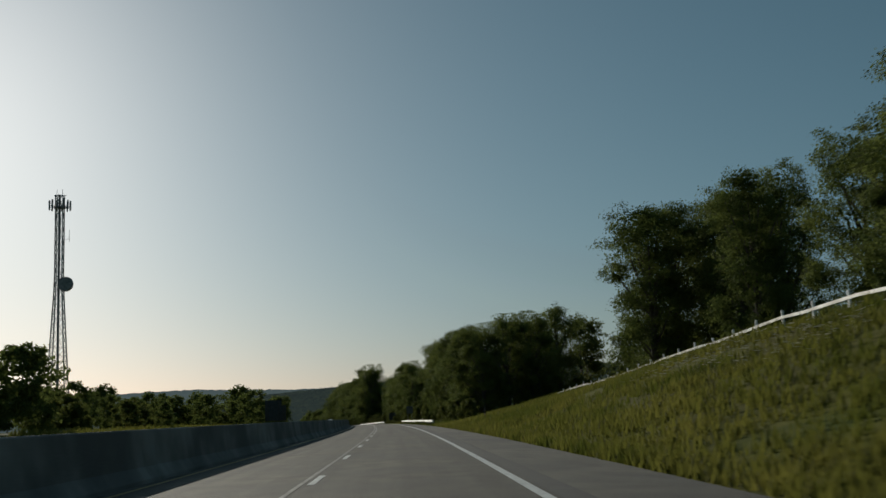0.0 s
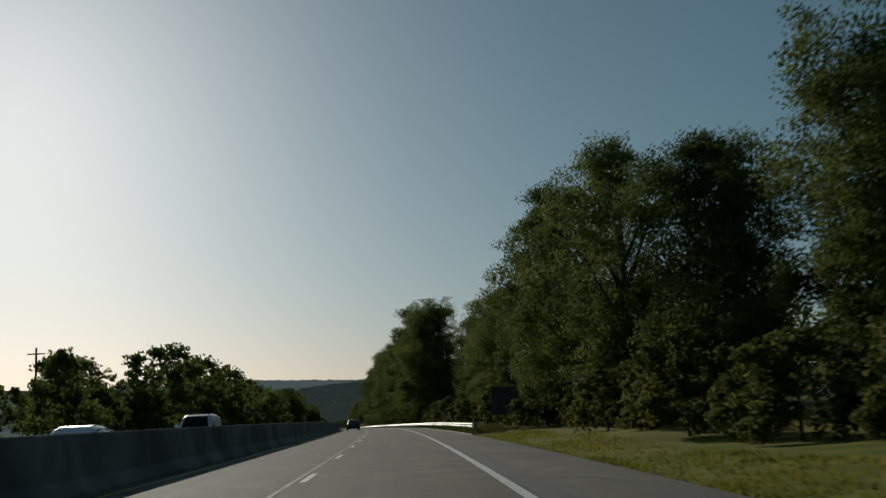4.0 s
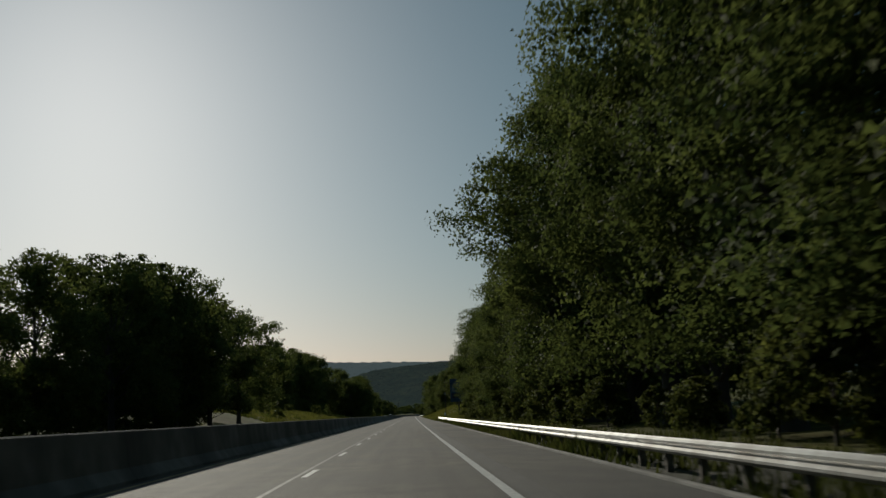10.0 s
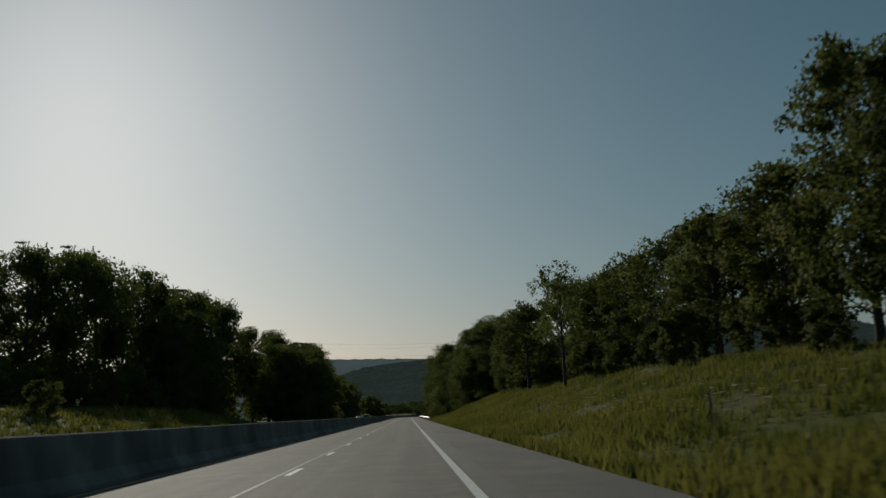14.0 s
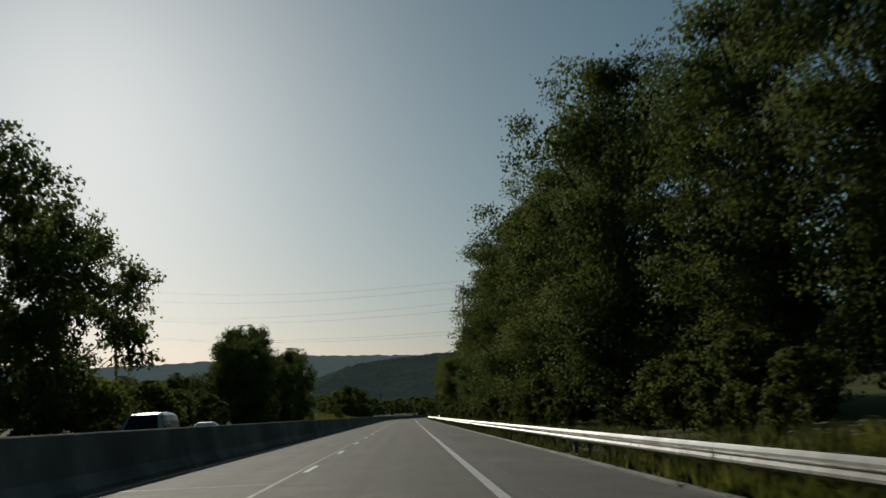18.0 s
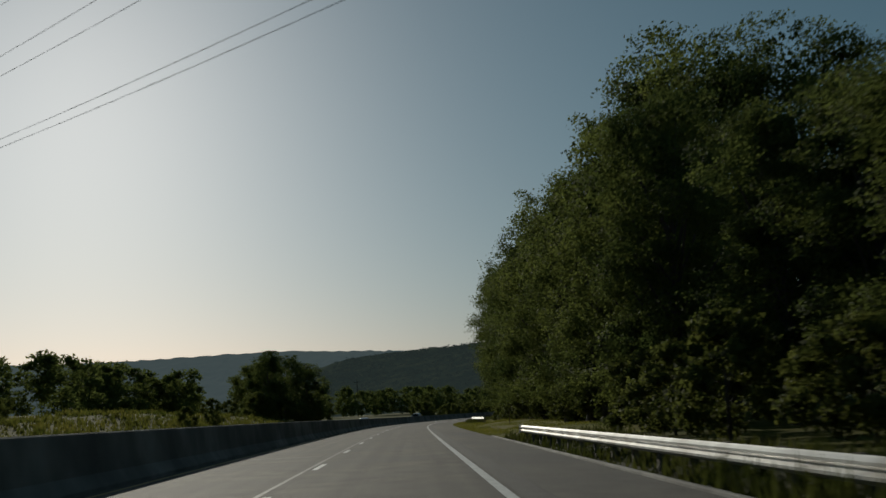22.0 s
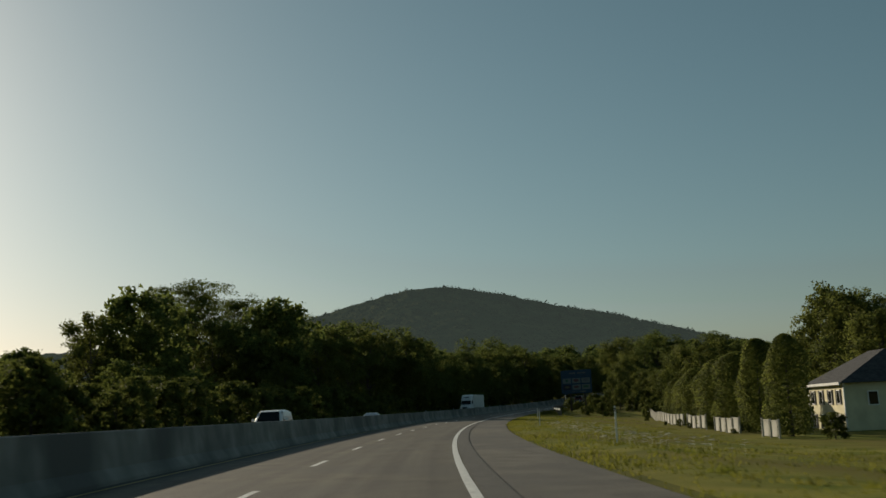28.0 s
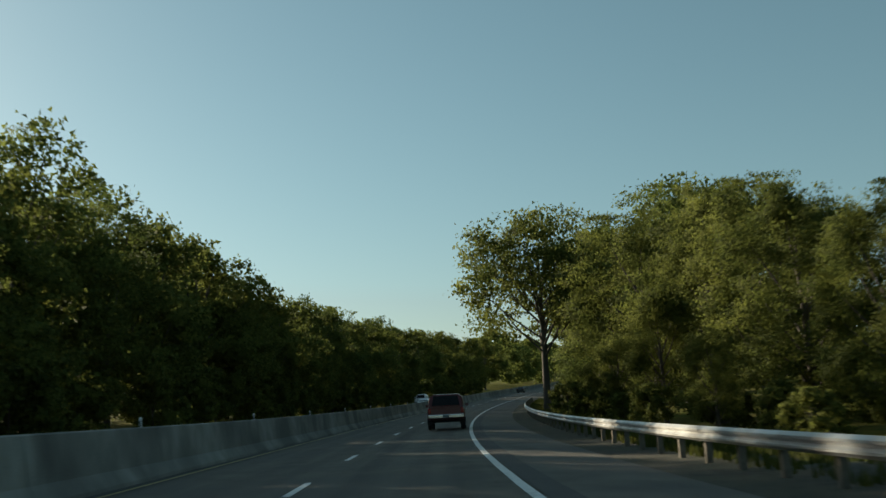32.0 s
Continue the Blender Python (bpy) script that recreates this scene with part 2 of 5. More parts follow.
def build_ground():
    ds = [-260, -140, -90, -60, -45, -36, -30, -26, -22.5, -19.5, -17.5, -16.9, -11, -6.5, -6.1, 0, 4.6, 5.2, 5.8, 6.6, 7.6, 8.6, 10, 11.2, 12.5, 14, 16, 18, 21, 25, 32, 45, 65, 95, 140, 260]
    st = steps(-80, 1900, 3.0)
    verts = []
    for s in st:
        for d in ds:
            p = road(s, d, ground(s, d))
            verts.append(p if abs(d) < 200 else Vector((p.x, p.y, -9.5)))
    n = len(ds)
    faces = [(i * n + j, i * n + j + 1, (i + 1) * n + j + 1, (i + 1) * n + j) for i in range(len(st) - 1) for j in range(n - 1)]
    me = mesh_of("ground", verts, faces, GRASS, True)
    me.materials.append(LAWN)
    me.polygons.foreach_set("material_index", [1 if (872 < s < 965 or 1045 < s < 1205 or 84 < s < 100 or 146 < s < 202) and 5 <= ds[j] < 32 else 0 for s in st[:-1] for j in range(n - 1)])
    tagged(new("ground", me), "rough mown roadside grass over low banks", "ground", kind="structure")
    # verge strips by the woods, with the shade under the rail in their colour
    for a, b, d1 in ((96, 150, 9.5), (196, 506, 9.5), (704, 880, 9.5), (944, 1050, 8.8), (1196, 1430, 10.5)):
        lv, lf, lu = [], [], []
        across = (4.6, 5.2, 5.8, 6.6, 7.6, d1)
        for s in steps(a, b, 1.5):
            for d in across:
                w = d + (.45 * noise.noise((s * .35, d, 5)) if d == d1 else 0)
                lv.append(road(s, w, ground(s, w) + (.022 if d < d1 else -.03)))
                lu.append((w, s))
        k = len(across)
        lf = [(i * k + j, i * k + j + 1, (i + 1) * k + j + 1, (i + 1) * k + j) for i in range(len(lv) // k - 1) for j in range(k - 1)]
        tagged(new("shaded_verge", mesh_of("shaded_verge", lv, lf, SHADED_LITTER, True, lu)), "gravel and leaf litter, coloured dark for the shade under the guardrail", "verge", kind="structure")
    # land beyond, out to the horizon
    size, k = 4600.0, 60
    vs, fs = [], []
    for i in range(k + 1):
        for j in range(k + 1):
            x, y = -size + 2 * size * i / k + 300, -size + 2 * size * j / k + 700
            vs.append((x, y, -9 + 3 * noise.noise((x * .002, y * .002, 5))))
    for i in range(k):
        for j in range(k):
            a = i * (k + 1) + j
            fs.append((a, a + k + 1, a + k + 2, a + 1))
    tagged(new("ground_far", mesh_of("ground_far", vs, fs, GRASS, True)), "grassland running out to the horizon", "ground", kind="structure")


build_ground()

# ---------- carriageways ----------
RSTEP = 4.0
st = steps(-80, 1900, RSTEP)
v, f, u = ribbon(st, [(-6.0, 0), (-1.9, .0), (1.85, 0), (3.2, -.05), (4.75, -.12), (4.8, -.24)])
SHOULDER = mixed("shoulder_asphalt", (.088, .080, .066), (.145, .131, .106), .9, .85, 0, 50, .5, "UV", (.075, .072, .065), .2)
tagged(new("road", mesh_of("road", v, f, ASPHALT, False, u)), "worn grey asphalt carriageway with two lanes and a shoulder", "road", kind="structure")
v, f, u = ribbon(st, [(-17.0, -.2), (-16.9, -.1), (-13.5, -.07), (-6.45, -.05)])
tagged(new("road_opposite", mesh_of("road_opposite", v, f, ASPHALT, False, u)), "opposite asphalt carriageway behind the median barrier", "road", kind="structure")


v, f, u = ribbon(st, [(2.3, -.012), (3.2, -.046), (4.7, -.113)])
tagged(new("road_shoulder", mesh_of("road_shoulder", v, f, SHOULDER, False, u)), "paler rough asphalt shoulder beside the lane", "road", kind="structure")


def line(name, d, w, a, b, mat, parent, step=4.0):
    vv, ff, uu = ribbon(steps(a, b, step), [(d - w / 2, .006), (d + w / 2, .006)])
    return piece(name, mesh_of(name, vv, ff, mat, False, uu), parent)


marking = tagged(new("road_marking"), "white and yellow painted lane lines on the asphalt", "road marking", kind="structure")
line("worn_band", 2.16, .46, -80, 1900, BAND, marking)
line("edge_line", 1.8, .17, -80, 1900, WHITE, marking)
# shade at the barrier's foot, painted on as a dark strip
line("barrier_foot_shade", -5.58, .26, 1040, 1900, BAND, marking)
line("yellow_line", -5.4, .12, -80, 1900, YELLOW, marking)
line("joint_line", -2.10, .09, -80, 985, SEAM, marking)
for q in (496, 517, 705, 724, 745, 803, 846, 868, 938, 951, 1128, 1170, 1181, 1196):
    vv, ff, uu = ribbon([q, q + .09], [(-5.3, .005), (-3.6, .005), (-2.05, .005)])
    piece("cross_seam", mesh_of("cross_seam", vv, ff, SEAM, False, uu), marking)
DASH0, DASH = 361.4 - 57 * 7.715, 7.715
for i in range(0, 230):
    a = DASH0 + i * DASH - 1.0
    line("lane_dash", -1.9, .14, a, a + 2.1, WHITE, marking)

# ---------- low asphalt lip at the pavement's edge ----------
LIP = [(4.66, -.13), (4.67, -.07), (4.70, -.05), (4.78, -.055), (4.84, -.26)]
for a, b in ((196, 506), (690, 882)):
    v, f, u = ribbon(steps(a, b, 4), LIP, True)
    tagged(new("kerb", mesh_of("kerb", v, f, CONCRETE, False, u)), "low pale kerb along the edge of the shoulder", "kerb", kind="structure")

# ---------- median barrier ----------
barrier = tagged(new("median_barrier"), "long grey concrete median barrier with sloped faces", "barrier", kind="structure")
PROFILE = [(-5.72, -.02), (-5.74, .08), (-5.92, .34), (-6.02, 1.13), (-6.05, 1.16), (-6.19, 1.16), (-6.22, 1.13), (-6.32, .34), (-6.48, .08), (-6.50, -.2)]
for i in range(0, 165):
    a = -80 + i * 12
    v, f, u = ribbon(steps(a, a + 11.985, 4), PROFILE, True)
    piece("barrier_segment", mesh_of("barrier_segment", v, f, CONCRETE), barrier)

# ---------- guardrails ----------
WBEAM = [(0, 0), (-.025, .02), (-.08, .06), (-.08, .10), (-.02, .145), (-.02, .165), (-.08, .21), (-.08, .25), (-.025, .29), (0, .31)]


def guardrail(a, b, d=5.2, top=.55, flare=0.0, run=40.0):
    """A rail along the shoulder; its near end may swing out by flare metres."""
    def off(s):
        return d + flare * max(0.0, 1 - (s - a) / run) ** 1.6

    rail = tagged(new("guardrail"), "weathered galvanised W-beam guardrail on short posts", "guardrail", "guardrails along the shoulder")
    prof = [(x, top - .31 + z) for x, z in WBEAM] + [(x + .006, top - .31 + z) for x, z in WBEAM[::-1]]
    n = len(prof)
    for c, e in zip(steps(a, b, 11.43)[:-1], steps(a, b, 11.43)[1:]):
        st3 = steps(c, e + .15, 3)
        vv = [road(q, off(q) + x, z) for q in st3 for x, z in prof]
        ff = [(i * n + j, i * n + (j + 1) % n, (i + 1) * n + (j + 1) % n, (i + 1) * n + j) for i in range(len(st3) - 1) for j in range(n)]
        piece("rail", mesh_of("rail", vv, ff, STEEL), rail)
    bm = boxes(bmesh.new(), [((.16, 0, top - .52), (.13, .15, 1.0))])
    me = bpy.data.meshes.new("post")
    bm.to_mesh(me)
    me.materials.append(POST)
    bm = boxes(bmesh.new(), [((.05, 0, top - .155), (.11, .14, .33))])
    block = bpy.data.meshes.new("spacer")
    bm.to_mesh(block)
    block.materials.append(POST)
    for q in steps(a + .5, b - .3, 1.6):
        piece("post", me, rail, m=road_pose(q, off(q)))
        piece("spacer", block, rail, m=road_pose(q, off(q)))
    bm = bmesh.new()
    bmesh.ops.create_cube(bm, size=1, matrix=Matrix.Translation((-.03, 0, top - .155)) @ Matrix.Diagonal((.16, .12, .34, 1)))
    end = bpy.data.meshes.new("end_cap")
    bm.to_mesh(end)
    end.materials.append(STEEL)
    for q in (a, b):
        piece("end_cap", end, rail, m=road_pose(q, off(q)))
    return rail


RAILS = [(91, 148, 5.2, .55, .3, 20), (199, 505, 5.2, .55, 0, 40), (684, 875, 5.2, .55, 0, 40), (942, 1055, 6.0, .62, 3.0, 34), (1176, 1330, 6.0, .64, 3.7, 42)]
for row in RAILS:
    guardrail(*row)


# ---------- trees ----------
def leaf_mesh(p, a, b, q, outward):
    """Three-cornered leaves at p along a and b; they are shaded with the round of their clump."""
    n = len(p)
    out = outward / (np.linalg.norm(outward, axis=1)[:, None] + 1e-9)
    face = np.cross(a * 1.8, b)
    flip = (face * out).sum(1) < 0
    b = np.where(flip[:, None], -b, b)
    face = np.where(flip[:, None], -face, face)
    face /= np.linalg.norm(face, axis=1)[:, None]
    verts = np.stack([p - a * q, p + a * q * .8 - b * q * .75, p + a * q * .6 + b * q * .75], 1).reshape(-1, 3)
    me = bpy.data.meshes.new("crown")
    me.from_pydata(verts.tolist(), [], np.arange(n * 3).reshape(-1, 3)[:, ::1].tolist())
    me.polygons.foreach_set("use_smooth", [True] * n)
    turn = np.cross(verts[1::3] - verts[0::3], verts[2::3] - verts[0::3])
    sign = np.where((turn * face).sum(1) < 0, -1.0, 1.0)[:, None]
    normal = face * sign * .55 + out * np.where(sign < 0, -1, 1) * .75
    normal /= np.linalg.norm(normal, axis=1)[:, None]
    me.normals_split_custom_set_from_vertices(np.repeat(normal, 3, axis=0).tolist())
    return me


def column_meshes(seed, leaves, r, leaf, mat):
    """A clipped evergreen one unit high: leaves over a domed column."""
    rng = np.random.default_rng(seed)
    z = rng.uniform(.02, 1, leaves) ** .9
    an = rng.uniform(0, 6.2832, leaves)
    wave = 1 + .13 * np.sin(an * 3 + z * 6 + seed) + .10 * np.sin(an * 2 - z * 13 + seed)
    rad = r * np.clip(1 - z ** 5, 0, 1) ** .5 * np.clip(.75 + z, 0, 1) * wave * rng.uniform(.60, 1.14, leaves)
    p = np.stack([rad * np.cos(an), rad * np.sin(an), z * .99], 1)
    a = rng.normal(size=(leaves, 3)) + np.array([0, 0, .8])
    a /= np.linalg.norm(a, axis=1)[:, None]
    b = np.cross(a, rng.normal(size=(leaves, 3)))
    b /= np.linalg.norm(b, axis=1)[:, None]
    out = np.stack([np.cos(an), np.sin(an), np.clip(z - .6, 0, 1)], 1)
    crown = leaf_mesh(p, a, b, leaf / 20 * rng.uniform(.6, 1.35, leaves)[:, None], out)
    crown.materials.append(mat)
    tv = [(t_r * math.cos(k * .9), t_r * math.sin(k * .9), t_z) for t_r, t_z in ((.02, -.03), (.012, .5), (.003, .9)) for k in range(7)]
    tf = [(i * 7 + k, i * 7 + (k + 1) % 7, i * 7 + 7 + (k + 1) % 7, i * 7 + 7 + k) for i in range(2) for k in range(7)]
    return mesh_of("trunk", tv, tf, BARK, True), crown


def tree_meshes(seed, leaves, spread=.30, leaf=.30, mat=None, low=.12, lumps=13, trunk_r=.020, core=.12):
    """A tree one unit high: trunk with limbs, and a crown of many leaves in uneven clumps."""
    rng = np.random.default_rng(seed)
    z = low + .10 + (.80 - low) * (np.arange(lumps) + rng.uniform(0, 1, lumps)) / lumps
    z[0] = .90
    ang = rng.uniform(0, 6.3) + np.arange(lumps) * 2.4 + rng.uniform(-.5, .5, lumps)
    wide = spread * np.sqrt(np.clip(1 - ((z - .48) / .56) ** 2, .06, 1))
    rad = wide * rng.uniform(.30, .85, lumps)
    rad[0] = .02
    centre = np.stack([rad * np.cos(ang), rad * np.sin(ang), z], 1)
    size = rng.uniform(.062, .135, lumps) * (spread / .3) ** .6
    clumps, inner = [], []
    for c, r in zip(centre, size):
        k = 30
        v = rng.normal(size=(k, 3))
        v /= np.linalg.norm(v, axis=1)[:, None]
        clumps.append(c + v * r * rng.uniform(.55, 1.25, (k, 1)) * np.array([1, 1, .8]))
        inner.append(c + rng.normal(size=(k, 3)) * r * .26)
    clumps, inner = np.concatenate(clumps), np.concatenate(inner)
    n_in = int(leaves * core)
    p = clumps[rng.integers(0, len(clumps), leaves - n_in)] + rng.normal(size=(leaves - n_in, 3)) * np.array([.020, .020, .013]) * (spread / .3) ** .5
    p = np.concatenate([p, inner[rng.integers(0, len(inner), n_in)]])
    p[:, 2] = np.clip(p[:, 2], low * .5, 1.0)
    q = leaf / 20 * rng.uniform(.6, 1.35, leaves)[:, None]
    q[leaves - n_in:] *= 1.35
    a = rng.normal(size=(leaves, 3))
    a[:, 2] -= .5
    a /= np.linalg.norm(a, axis=1)[:, None]
    b = np.cross(a, rng.normal(size=(leaves, 3)))
    b /= np.linalg.norm(b, axis=1)[:, None]
    near = np.argmin(((p[:, None, :] - centre[None]) ** 2).sum(2), axis=1)
    crown = leaf_mesh(p, a, b, q, p - centre[near])
    crown.materials.append(mat)
    tv, tf = [], []

    def tube(points, radii):
        base = len(tv)
        for (x, y, zz), r in zip(points, radii):
            for j in range(7):
                an = 2 * math.pi * j / 7
                tv.append((x + r * math.cos(an), y + r * math.sin(an), zz))
        for i in range(len(points) - 1):
            for j in range(7):
                s0 = base + i * 7
                tf.append((s0 + j, s0 + (j + 1) % 7, s0 + 7 + (j + 1) % 7, s0 + 7 + j))

    bend = rng.uniform(-.03, .03, 2)
    tube([(bend[0] * k * k, bend[1] * k * k, k * .82 - .02) for k in (0, .06, .3, .6, .85, 1)],
         [trunk_r * 1.5, trunk_r, trunk_r * .8, trunk_r * .55, trunk_r * .3, trunk_r * .1])
    for c in centre[1:]:
        z0 = max(.08, c[2] * .72 - .08)
        k = z0 / .82
        start = np.array([bend[0] * k * k, bend[1] * k * k, z0])
        mid = (start + c) / 2 + np.array([0, 0, -.015])
        tube([start, mid, c], [trunk_r * .4, trunk_r * .26, trunk_r * .08])
    trunk = bpy.data.meshes.new("trunk")
    trunk.from_pydata([tuple(map(float, x)) for x in tv], [], tf)
    trunk.materials.append(BARK)
    trunk.polygons.foreach_set("use_smooth", [True] * len(trunk.polygons))
    return trunk, crown


KINDS = {
    "tall": [tree_meshes(11 + i, 48000, .26, .098, LEAF, .0, 24) for i in range(4)],
    "olive": [tree_meshes(31 + i, 13000, .34, .22, LEAF_OLIVE, .03, 18) for i in range(4)],
    "fine": [tree_meshes(41 + i, 40000, .36, .12, LEAF_OLIVE, .06, 17) for i in range(3)],
    "round": [tree_meshes(51 + i, 24000, .46, .195, LEAF, .0, 19) for i in range(4)],
    "umbrella": [tree_meshes(66, 20000, .46, .18, LEAF_OLIVE, .36, 24, .022, .05)],
    "thin": [tree_meshes(61 + i, 4000, .24, .20, LEAF, .22, 13, .014, 0) for i in range(3)],
    "bush": [tree_meshes(71 + i, 6500, .60, .52, LEAF_OLIVE, .0, 16, .02, .25) for i in range(3)],
    "cone": [column_meshes(81 + i, 9000, .20, .26, LEAF_OLIVE) for i in range(3)],
    "far": [tree_meshes(91 + i, 3800, .42, .46, LEAF, .0, 17) for i in range(4)],
}
LABELS = {"tall": "tall broadleaf roadside tree with a dense dark green crown", "olive": "leafy broadleaf tree with an olive green crown",
          "round": "broad rounded tree with dark green foliage", "bush": "low leafy olive green roadside bush",
          "umbrella": "lone roadside tree with a bare trunk and a wide spreading crown", "thin": "slender tree with a sparse open crown", "cone": "clipped columnar evergreen in a garden row",
          "fine": "leafy roadside tree with sunlit olive green foliage",
          "far": "dark green tree standing beyond the opposite carriageway"}
tree_rng = random.Random(5)


def tree(kind, s, d, h, wide=1.0, label="", sink=.1):
    trunk, crown = tree_rng.choice(KINDS[kind])
    name = "bush" if kind == "bush" else "tree"
    base = new(name)
    h = max(h * .6, h - (.030 if d > 0 else .045) * d)
    base.matrix_basis = road_pose(s, d, ground(s, d) - sink, tree_rng.uniform(0, 360), (h * wide, h * wide, h))
    piece("trunk", trunk, base)
    piece("crown", crown, base)
    return tagged(base, label or LABELS[kind], name, "bushes along the road" if kind == "bush" else "trees along the road")


def grove(kind, places, wide=1.0):
    for s, d, h in places:
        tree(kind, s, d, h, wide * tree_rng.uniform(.88, 1.12))


def wood(kind, s0, s1, step, d0, d1, h0, h1, wide=1.0):
    s = s0
    while s < s1:
        tree(kind, s + tree_rng.uniform(-.3, .3) * step, tree_rng.uniform(d0, d1), tree_rng.uniform(h0, h1), wide * tree_rng.uniform(.85, 1.15))
        s += step


def woodland(name, label, kind, places, wide=1.0):
    """Trees deep in a wood, which nobody could count, joined into one."""
    verts, faces, mats, n = [], [], [], 0
    for s, d, h in places:
        crown = tree_rng.choice(KINDS[kind])[1]
        h = max(h * .6, h - (.030 if d > 0 else .045) * d)
        m = road_pose(s, d, ground(s, d) - .3, tree_rng.uniform(0, 360), (h * wide, h * wide, h))
        co = np.empty(len(crown.vertices) * 3, np.float32)
        crown.vertices.foreach_get("co", co)
        co = co.reshape(-1, 3) @ np.array(m.to_3x3()).T + np.array(m.translation)
        verts.append(co)
        n += len(co)
        mat = crown.materials[0]
    all_v = np.concatenate(verts)
    ob = new(name, mesh_of(name, all_v.tolist(), np.arange(n).reshape(-1, 3).tolist(), mat))
    return tagged(ob, label, "woodland", kind="stuff")


def rows_of(s0, s1, step, d0, d1, h0, h1):
    out, s = [], s0
    while s < s1:
        out.append((s + tree_rng.uniform(-.3, .3) * step, tree_rng.uniform(d0, d1), tree_rng.uniform(h0, h1)))
        s += step
    return out


def copse(kind, places, wide=1.0):
    return woodland("copse", "group of dark green trees grown together beyond the road", kind, places, wide)


# right-hand side: wood behind the grassy bank at the start
grove("tall", [(33, 28, 15.5), (40, 31, 15.5), (47, 33, 16.5), (71, 27, 20.5), (74, 31, 21.5), (72, 36, 21.5), (77, 43, 22.5), (80, 38, 22), (66, 34, 20), (58, 31, 19), (62, 36, 20),
               (113, 24, 17.4), (112, 20, 17.2), (110, 15.5, 15.6), (115, 14, 16), (116, 26, 17.8), (121, 31, 20), (126, 24, 19), (133, 29, 19), (119, 13.5, 15.5), (128, 16, 18), (130, 13, 16.5),
               (132, 17, 18.5), (138, 13, 16.2), (140, 15, 17), (145, 16.5, 17), (147, 14, 17.3), (152, 13.6, 17.8), (150, 15.5, 15.5), (158, 17, 12.5), (164, 17.5, 12.5), (170, 17, 13.5)])
grove("olive", [(100, 45, 11.6), (108, 45, 12.5), (112, 47, 13), (122, 45, 15), (130, 38, 19), (86, 46, 11), (94, 50, 12)], 1.1)
# the long wall of trees
grove("tall", [(178, 18, 16), (185, 15, 14.5), (187, 17, 15), (190, 12.5, 16.6), (198, 13, 17.5), (207, 12.5, 18.5), (176, 17, 13.5)])
wood("tall", 214, 276, 7.0, 14.5, 16.5, 14, 18)
wood("tall", 284, 326, 6.0, 10.8, 12.8, 20, 26)
wood("tall", 326, 352, 4.4, 9.8, 11.2, 20, 22.5)
wood("tall", 352, 396, 5.6, 11.2, 12.8, 21, 27)
wood("tall", 396, 428, 5.2, 12.2, 13.6, 21, 25)
grove("tall", [(431, 12, 25), (437, 12.5, 22.5), (443, 12.5, 20), (449, 12.5, 17.5), (456, 12, 16), (463, 12.2, 15.5), (471, 12.5, 15), (478, 12.2, 16.5), (485, 12, 17), (492, 12, 17.5), (498, 12, 17), (503, 13, 16)])
woodland("woodland", "deep dark green wood behind the roadside trees", "far", rows_of(140, 215, 8, 20, 26, 9, 11) + rows_of(215, 430, 8, 19, 26, 11.5, 14.5) + rows_of(430, 500, 7, 18, 25, 12, 14) + rows_of(700, 880, 7, 19, 26, 11, 14) + rows_of(890, 1075, 8, 22, 32, 12, 15) + rows_of(1300, 1480, 9, 22, 34, 13, 17) + rows_of(1480, 1640, 7, 9, 24, 12, 17) + rows_of(1460, 1640, 7, -34, -20, 14, 19))
wood("bush", 150, 200, 3.2, 9.5, 13, 2.5, 4.5)
wood("bush", 202, 500, 4.8, 9.6, 11.2, 2.2, 4.6)
# clearing with the bank
grove("olive", [(550, 28, 9.8), (550, 36, 8.8), (558, 38, 9.2), (572, 20, 10.7), (580, 20, 10.4), (581, 25, 11.4), (584, 22, 10.9), (592, 22, 11.4),
                (600, 22, 11.7), (617, 25, 14.0), (624, 16, 11.9), (634, 24, 15.4), (540, 34, 6.5), (548, 44, 8.6), (530, 46, 7.4), (520, 40, 7.2), (606, 20, 10.9), (640, 18, 12.4)], 1.15)
wood("bush", 514, 562, 3.2, 25, 33, 2.6, 4.6)
copse("olive", rows_of(516, 560, 6, 33, 42, 6.5, 8.5))
grove("olive", [(562, 19.5, 12.4), (566, 20.5, 14.1)], .8)
tree("thin", 600, 15, 12.0)
wood("bush", 556, 650, 4.5, 17, 20, 2.6, 4.2)
# wood over the second bank
grove("tall", [(654, 17, 8.5), (662, 20, 9.2), (672, 22, 12), (676, 20, 12), (686, 24, 20), (688, 21.5, 19.5), (692, 19, 20), (694, 20, 21),
               (697, 17.5, 20), (700, 16.5, 20), (700, 22, 21.5), (704, 15.5, 18), (711, 15.5, 18), (717, 15, 18), (722, 15, 18.5), (727, 12, 21), (734, 13, 21), (741, 12, 20),
               (748, 13, 20), (755, 12.5, 21), (762, 12, 21), (769, 13, 21.5), (776, 12.5, 19), (783, 13, 18.5)])
grove("tall", [(790, 12.3, 17), (800, 12, 15.5), (808, 16, 12.5), (812, 14.5, 13.6), (818, 14.5, 14), (824, 15, 13.4), (836, 15.5, 10.5), (842, 17, 9), (851, 16, 11.5),
               (857, 15, 11), (862, 15, 11.5), (867, 16, 12.5), (870, 14.5, 13), (868, 18, 13.5), (876, 12.6, 16.2), (880, 12.6, 16.6), (895, 22, 28.5), (903, 22, 27.5), (889, 21, 25), (910, 20, 25.5), (884, 24, 23.5)])
grove("olive", [(832, 15.4, 17)], .55)
wood("bush", 708, 878, 4.5, 9.4, 11.2, 2.0, 4.2)
